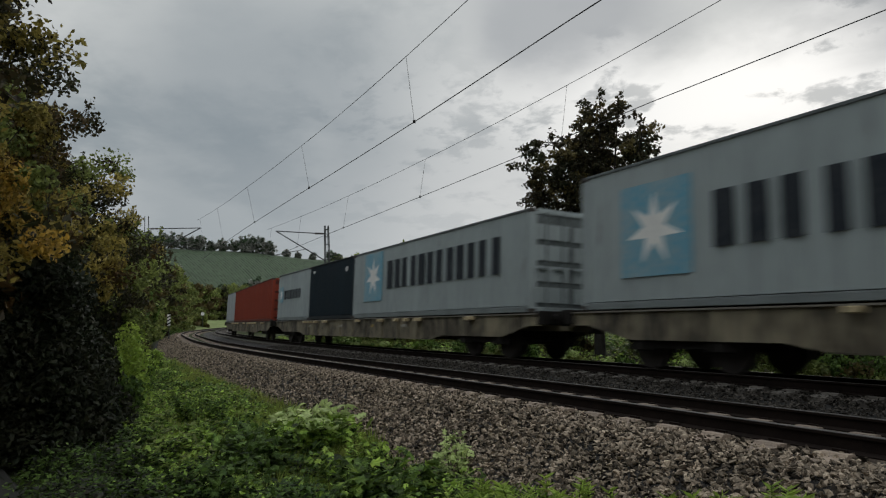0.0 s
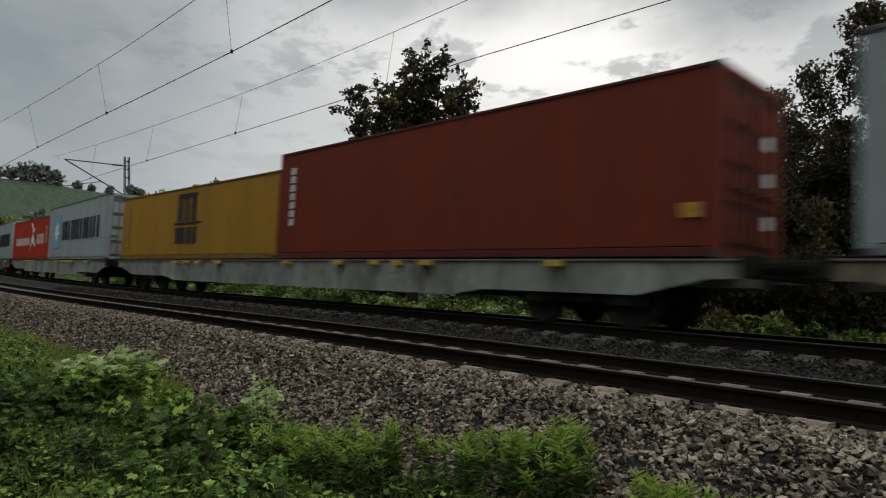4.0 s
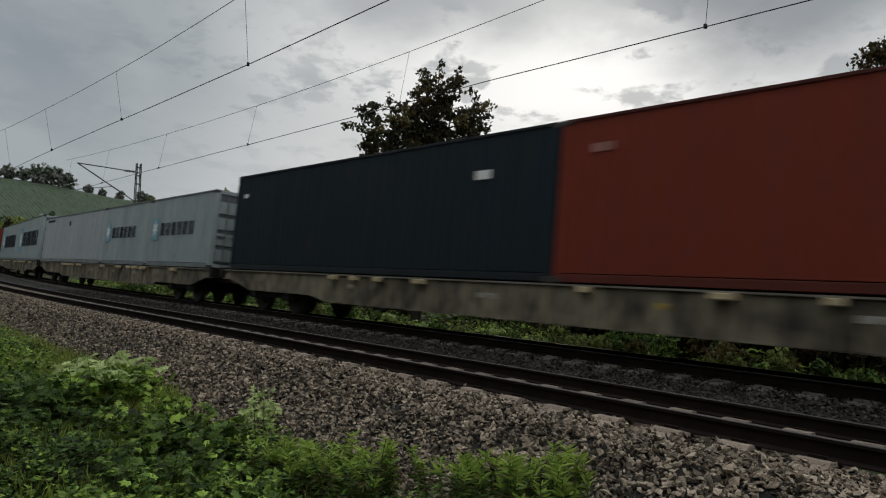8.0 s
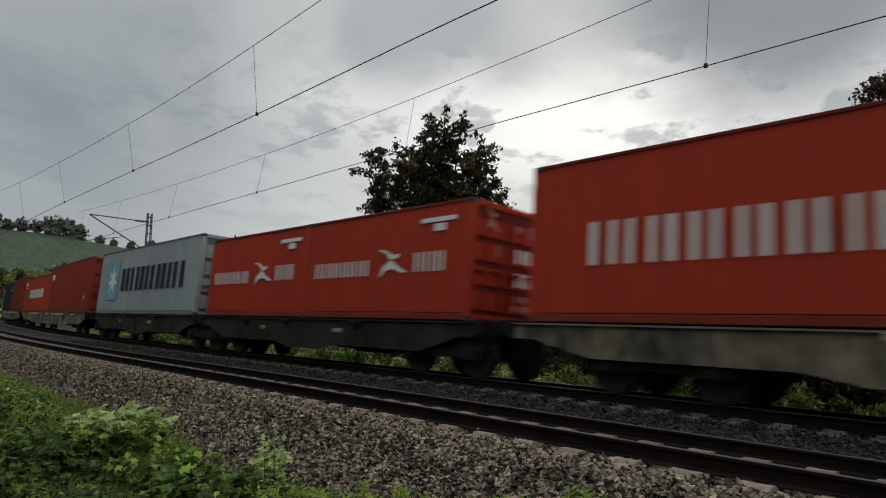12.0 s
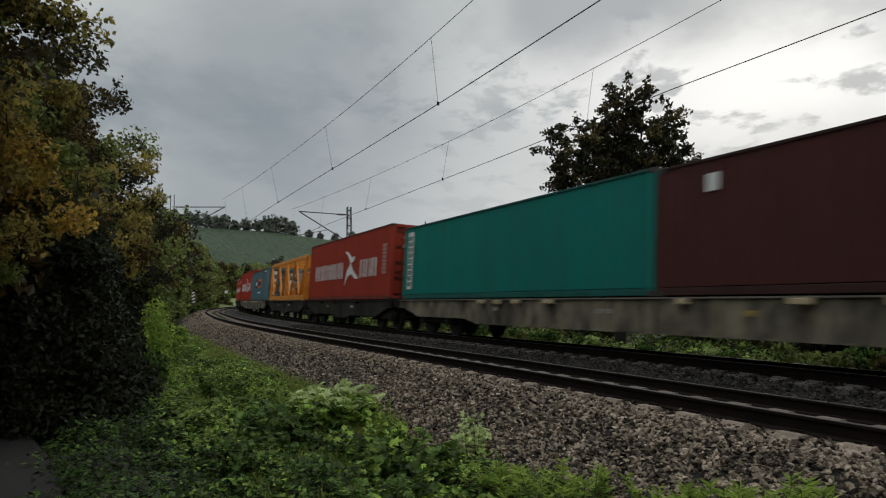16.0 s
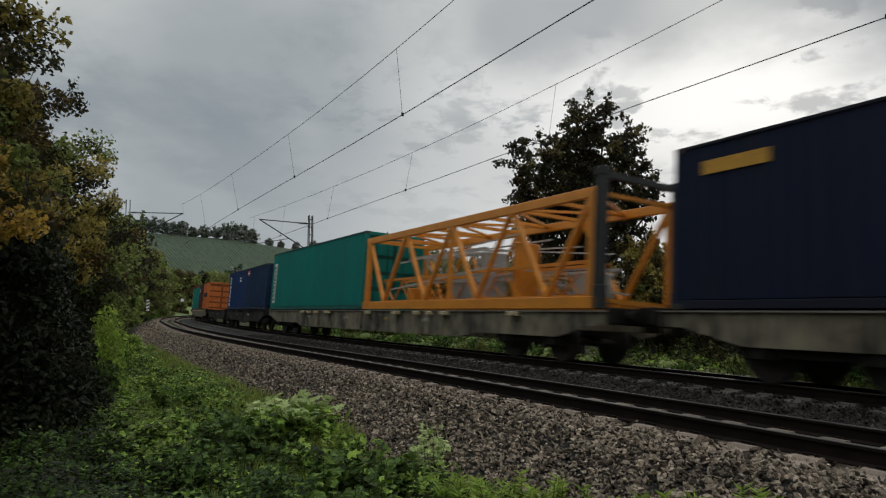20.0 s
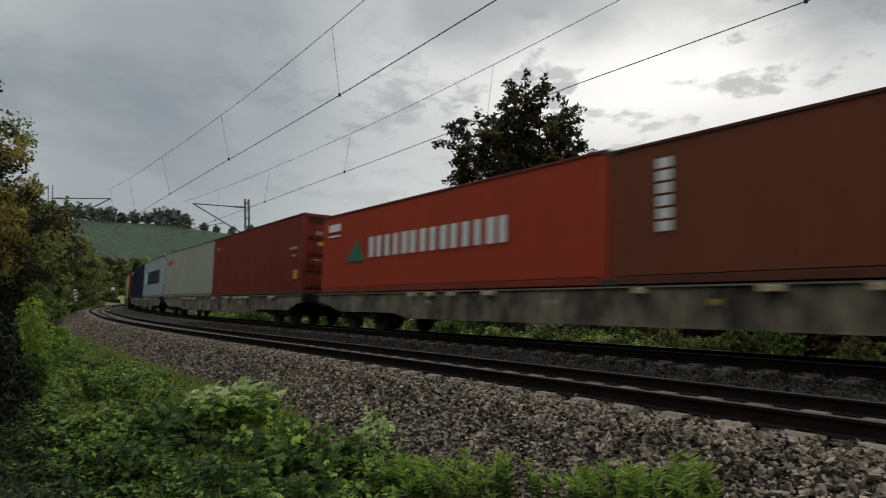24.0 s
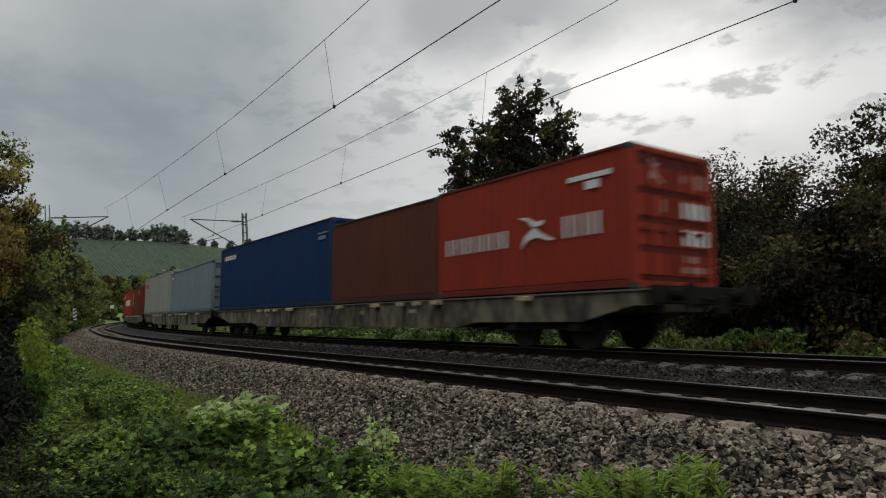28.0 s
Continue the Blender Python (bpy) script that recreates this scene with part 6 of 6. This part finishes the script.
bank("bushes closing the foot path under the trees, shade painted black-green", [(-28.6, 11.2, 1.5), (-29.6, 10.8, 2.1), (-30.8, 10.4, 2.5), (-32.2, 10.2, 2.8), (-33.8, 10.2, 3.0), (-35.6, 10.2, 3.1), (-37.4, 10.2, 3.1), (-29.8, 12.4, 2.6), (-31.6, 12.4, 3.0), (-33.8, 12.4, 3.2)], 0.66, ["painted_shade"], 60000, 0.055, 115, 0.25)
bank("green undergrowth at the edge of the wooded bank", [(-26.6, 16.5, 2.3), (-26.0, 19.0, 2.6), (-25.8, 22.5, 2.7), (-25.6, 27.0, 2.8), (-25.2, 32.0, 3.0), (-24.8, 38.0, 3.2), (-24.4, 46.0, 3.0), (-27.6, 17.5, 2.6), (-27.2, 20.0, 2.8)], 0.58, ["wood", "green", "hedge", "dark"], 30000, 0.06, 112, 0.35)
bank("bright green shoots in front of the wooded bank", [(-26.4, 12.0, 0.8), (-25.9, 13.0, 1.25), (-25.5, 14.0, 1.6), (-25.1, 14.8, 1.3), (-25.8, 15.6, 1.7), (-24.8, 16.6, 1.2), (-24.5, 18.2, 0.9), (-24.2, 20.0, 0.8), (-25.2, 17.8, 1.6), (-23.9, 23.0, 0.7), (-23.5, 28.0, 0.7)], 0.42, ["bright", "wood", "fresh", "green"], 13000, 0.05, 113, 0.55)

# trees at the far bend
for i, (b, d, h, w, tones) in enumerate(((-26.5, 66, 8.0, 2.8, ["wood", "hedge"]), (-25.4, 78, 9.0, 2.8, ["hedge", "wood", "dark"]), (-24.4, 92, 10.4, 2.8, ["wood", "hedge", "willow"]), (-23.2, 112, 11.6, 3.2, ["wood", "hedge", "dark"]),
                                        (-22.3, 124, 11.6, 3.2, ["willow", "wood"]), (-21.5, 138, 12.6, 3.6, ["willow", "willow", "wood"]), (-24.9, 70, 3.6, 1.8, ["wood", "green"]), (-20.9, 156, 9.0, 3.2, ["hedge", "wood"]),
                                        (-15.0, 120, 4.4, 3.0, ["bright", "wood"]), (-13.0, 112, 4.6, 3.0, ["green", "willow"]), (-28.5, 58, 7.5, 3.2, ["dark", "green"]),
                                        (-20.0, 205, 12.0, 4.5, ["hedge", "wood"]), (-18.6, 215, 11.0, 4.5, ["wood", "dark"]), (-17.2, 225, 12.0, 5.0, ["willow", "wood"]), (-15.6, 235, 10.0, 5.0, ["wood", "hedge"]), (-14.0, 235, 9.0, 5.0, ["wood", "dark"]))):
    x, y = at_bearing(b, d)
    limb_tree("tree", "drooping yellow-green tree at the railway bend" if "willow" in tones else "green tree at the far railway bend", x, y, -0.8, h, w, tones, 6500, 0.30 if d < 150 else 0.5, 120 + i, 0.14, 0.02, 34, 0.85, 30)

bank("low green bushes under the trees at the railway bend", [(-25.4, 55, 2.4), (-25.0, 62, 2.4), (-24.6, 70, 2.4), (-24.2, 78, 2.4), (-23.9, 88, 2.6), (-23.4, 98, 2.6), (-22.9, 108, 2.8), (-22.2, 120, 2.8), (-21.6, 132, 2.8)], 1.3, ["wood", "green", "dark"], 10000, 0.22, 114, 0.3)

# a mown bank beyond the bend
mown = material("mown_grass", (0.20, 0.24, 0.10), 0.95, 0, (0.13, 0.16, 0.065), 0.3, 1.0, 3.0, 0.02, shine=0.05)
ob = new("grass_bank", sweep("grass_bank", [(3.6, -0.85), (5.0, -0.30), (9.0, 0.7), (15.0, 1.6), (24.0, 1.9), (30.0, -0.5)], np.arange(136, 200, 4.0), lambda s, u, z: on_line(s, u, z), mown, closed=False))
tagged(ob, "pale mown grass bank beyond the railway bend", "grass bank", kind="structure")

# weeds before the camera
cover("ground_cover", "sparse green weeds beside the line behind the camera", (-40, -2), (3.1, 6.5), 16000, 0.085, ["green", "wood"], 0.25, 208, 1.0)
cover("ground_cover", "shaded weeds under the trees beyond the foot path", (-25, 45), (9.1, 17), 24000, 0.13, ["dark", "green"], 0.3, 209, 1.0)
cover("ground_cover", "rough meadow weeds behind the hedge", (-40, 80), (-24, -12), 26000, 0.20, ["wood", "green"], 0.5, 210, 1.0)
cover("ground_cover", "low dark green weeds beside the ballast", (1.5, 36), (3.15, 5.9), 84000, 0.044, ["green", "green", "bright"], 0.32, 201)
# a strip of near-black leaves stands in for the bank's shadow
cover("ground_cover", "weeds beside the foot path, bank shade painted in", (1.5, 36), (5.6, 7.1), 48000, 0.042, ["painted_shade", "green", "green"], 0.28, 207)
cover("ground_cover", "low green weeds on the slope before the camera", (-3, 10), (3.0, 6.2), 48000, 0.042, ["green", "painted_shade", "green"], 0.30, 202, 1.0)
blades("grass", "long yellowish green grass along the ballast foot", (8, 34), (2.85, 3.75), 13000, 0.30, "grass", 203)
cover("ground_cover", "leafy green weeds along the foot of the ballast", (8, 42), (3.2, 5.7), 44000, 0.066, ["green", "bright", "wood"], 0.36, 205, 1.3)
blades("grass", "rough green grass on the bank", (1, 14), (3.0, 5.3), 11000, 0.26, "grass", 204)
WEEDS = [
    ("weed", "bushy green weed with pale tops beside the ballast", 8.9, 3.5, 0.80, 24, 0.55, ["bright", "green"], 0.11, "pale", 2.0),
    ("weed", "bushy green weed with pale tops beside the ballast", 9.9, 3.5, 0.55, 14, 0.36, ["bright", "green"], 0.095, "pale", 2.0),
    ("weed", "small weed with whitish leaves at the ballast edge", 5.95, 2.9, 0.56, 11, 0.18, ["pale"], 0.05, "pale", 2.2),
    ("weed", "dark green leafy weed among the ground cover", 8.0, 4.7, 0.60, 22, 0.42, ["green"], 0.085, None, 1.8),
    ("weed", "green weed with lobed leaves among the ground cover", 5.6, 3.9, 0.66, 22, 0.42, ["green", "bright"], 0.085, None, 1.8),
    ("weed", "green weed with lobed leaves among the ground cover", 6.8, 3.7, 0.55, 18, 0.36, ["green", "bright"], 0.06, "bright", 2.0),
    ("weed", "upright green weed with narrow leaves on the ballast slope", 4.5, 3.3, 0.50, 32, 0.44, ["green", "hedge"], 0.019, "fresh", 5.0),
    ("weed", "upright green weed with narrow leaves on the ballast slope", 3.75, 3.15, 0.60, 28, 0.30, ["green", "hedge"], 0.019, "fresh", 5.0),
    ("weed", "upright green weed with narrow leaves on the ballast slope", 2.75, 2.85, 0.54, 26, 0.34, ["green", "hedge"], 0.019, "fresh", 5.0),
    ("weed", "upright green weed with narrow leaves on the ballast slope", 2.15, 2.75, 0.58, 28, 0.34, ["green", "hedge"], 0.019, "fresh", 5.0),
    ("weed", "upright green weed with narrow leaves on the ballast slope", 1.1, 2.95, 0.55, 26, 0.36, ["green", "hedge"], 0.019, "fresh", 5.0),
    ("weed", "upright green weed with narrow leaves on the ballast slope", 0.2, 2.9, 0.50, 22, 0.36, ["green", "hedge"], 0.019, "fresh", 5.0),
    ("weed", "broad green weed in the rank undergrowth", 4.6, 4.5, 0.50, 22, 0.42, ["green", "bright"], 0.06, None, 2.0),
    ("weed", "broad green weed in the rank undergrowth", 3.6, 4.2, 0.45, 20, 0.40, ["green", "bright"], 0.06, None, 2.0),
    ("weed", "broad green weed in the rank undergrowth", 6.6, 5.1, 0.48, 20, 0.42, ["green"], 0.055, None, 2.0),
    ("weed", "broad green weed in the rank undergrowth", 12.5, 4.6, 0.6, 22, 0.45, ["green", "bright"], 0.06, None, 2.0),
]
for i, (n, label, s, u, h, k, w, tones, sz, tip, lng) in enumerate(WEEDS):
    x, y, z = put(s, u)
    if 1.75 < u < 3.3:
        z = float(ballast_top(u))
    stem_plant(n, label, x, y, z, h, k, w, tones, sz, 300 + i, 74 if sz < 0.05 else 26, lng, tip, sz >= 0.05)
# ---------- hill with a vineyard ----------
hill_mat = material("vineyard_ground", (0.070, 0.098, 0.055), 0.95, 0, (0.060, 0.080, 0.048), 0.02, 1.0, 0.4, 0.0)


def hill_height(b):
    return np.interp(b, [-60, -40, -30, -23, -16, -11.5, -6, 0, 8, 20, 40], [60, 60, 56, 50.5, 47.5, 42, 39, 37, 30, 18, 6])


def hill_point(b, k):
    """b: bearing, k: 0 at the foot, 1 on the ridge."""
    d = 330 + 130 * k
    z = -4 + (hill_height(b) + 4) * (k * k * (3 - 2 * k) * 0.35 + 0.65 * k)
    return np.array([d * math.sin(radians(b)), d * math.cos(radians(b)), z])


def make_hill():
    bs, ks = np.linspace(-62, 42, 100), np.linspace(0, 1.25, 24)
    v = []
    for b in bs:
        for k in ks:
            p = hill_point(b, min(k, 1.0))
            if k > 1:
                p = p * (1 + (k - 1) * 0.6) * np.array([1, 1, 0]) + np.array([0, 0, p[2] - (k - 1) * 20])
            v.append(p)
    n = len(ks)
    i, j = np.arange(len(bs) - 1)[:, None] * n, np.arange(n - 1)[None]
    f = np.stack([i + j, i + j + 1, i + j + 1 + n, i + j + n], -1).reshape(-1, 4)
    tagged(new("hill", mesh_of("hill", v, f, hill_mat, True)), "green vineyard hill behind the railway bend", "hill", kind="structure")


make_hill()


def make_vines():
    """Rows of vines running down the slope, joined: far off and too many to count."""
    rng = np.random.default_rng(7)
    v, f = [], []
    for b0 in np.arange(-38, 6, 0.26):
        ks = np.linspace(0.30, 0.93, 26)
        for k0, k1 in zip(ks[:-1], ks[1:]):
            if rng.random() < 0.06:
                continue
            p, q = hill_point(b0 + 6.5 * (1 - k0), k0), hill_point(b0 + 6.5 * (1 - k1), k1)
            side = np.array([0.42, 0, 0])
            up = np.array([0, 0, 0.12 + 0.22 * rng.random()])
            n = len(v)
            v += [p - side, p + side, p + side * 0.6 + up, p - side * 0.6 + up, q - side, q + side, q + side * 0.6 + up, q - side * 0.6 + up]
            f += [(n, n + 4, n + 7, n + 3), (n + 3, n + 7, n + 6, n + 2), (n + 2, n + 6, n + 5, n + 1)]
    tagged(new("vine_rows", mesh_of("vine_rows", v, f, LEAF["vine"])), "green rows of vines running down the hillside", "vineyard", kind="stuff")


def make_ridge():
    rng = np.random.default_rng(8)
    spots = [(-26, 9), (-25, 8), (-24, 8.5), (-23.1, 9), (-22.3, 10), (-21.5, 9), (-20.8, 8), (-20.1, 9.5), (-19.2, 6), (-18.4, 7.5), (-17.4, 7), (-16.6, 10.5), (-15.9, 11), (-15.2, 10.5), (-14.6, 9), (-13.2, 4.5), (-12.2, 4), (-11.0, 4.5), (-9.4, 6.5), (-8.8, 5), (-5.5, 4), (-3, 4.5), (1, 5), (-30, 9), (-28, 9)]
    for i, (b, h) in enumerate(spots):
        x, y, z = hill_point(b, 0.985)
        limb_tree("tree", "far tree on the ridge of the hill, haze painted into its leaves", x, y, z - 0.5, h * 0.92, h * 0.46, ["ridge", "ridge", "vine"], 900, 1.0, 400 + i, 0.35, 0.02, 14)
    for i, (b, k, h) in enumerate(((-15.5, 0.42, 8), (-14.4, 0.40, 7), (-16.6, 0.38, 7), (-12.8, 0.36, 7), (-18.5, 0.30, 8), (-20.5, 0.33, 8), (-10.5, 0.4, 7), (-22.0, 0.5, 9), (-23.5, 0.55, 10))):
        x, y, z = hill_point(b, k)
        limb_tree("tree", "tree on the lower slope of the vineyard hill, haze painted in", x, y, z - 0.5, h, h * 0.55, ["ridge", "vine"], 620, 1.2, 450 + i, 0.35, 0.02, 14)


make_vines()
make_ridge()


# ---------- foot path and marker board ----------
# near-black: the trees' shade is put into the path's colour
path_mat = material("path_painted_shade", (0.020, 0.018, 0.015), 0.95, 0, (0.011, 0.010, 0.008), 1.2, 0.8, 45.0, 0.004)
ss = np.arange(-10, 24, 1.0)
ob = new("foot_path", sweep("foot_path", [(6.75, -0.52), (6.85, -0.405), (7.8, -0.375), (8.8, -0.385), (8.9, -0.52)], ss, lambda s, u, z: on_line(s, u + 0.022 * np.maximum(s - 4, 0) ** 2, z), path_mat, closed=False))
tagged(ob, "narrow foot path running under the trees, shade painted near-black", "path", kind="structure")


def make_board():
    x, y = at_bearing(-22.42, 68)
    z = -0.6
    t = thing("marker_board", "white railway marker board with black slanted stripes on a post", "railway sign", m=Matrix.Translation((x, y, z)) @ Matrix.Rotation(float(heading(56)) + math.pi, 4, "Z"))
    part("post", Build().rod((0, 0, -0.2), (0, 0, 2.7), 0.035, sides=8).mesh("post", mast_mat), t)
    part("board", Build().box(0.035, 0.055, -0.14, 0.14, 1.65, 2.7, 0.004).mesh("board", white), t, "white enamelled board")
    for i in range(3):
        z0 = 1.70 + 0.32 * i
        part("stripe", Build().prism([(-0.14, z0), (0.14, z0 + 0.16), (0.14, z0 + 0.29), (-0.14, z0 + 0.13)], "x", 0.055, 0.060).mesh("stripe", navy), t, "black slanted stripe")
    p = on_line(150.0, 6.6, 0)
    t = thing("signal_board", "small white square board on a grey post beyond the bend", "railway sign", m=Matrix.Translation((p[0], p[1], 0.0)) @ Matrix.Rotation(math.radians(-72), 4, "Z"))
    part("post", Build().rod((0, 0, -0.4), (0, 0, 3.4), 0.05, sides=8).mesh("post", mast_mat), t)
    part("board", Build().box(0.05, 0.08, -0.33, 0.33, 2.75, 3.4, 0.005).mesh("board", white), t, "white square board")


make_board()

motions()
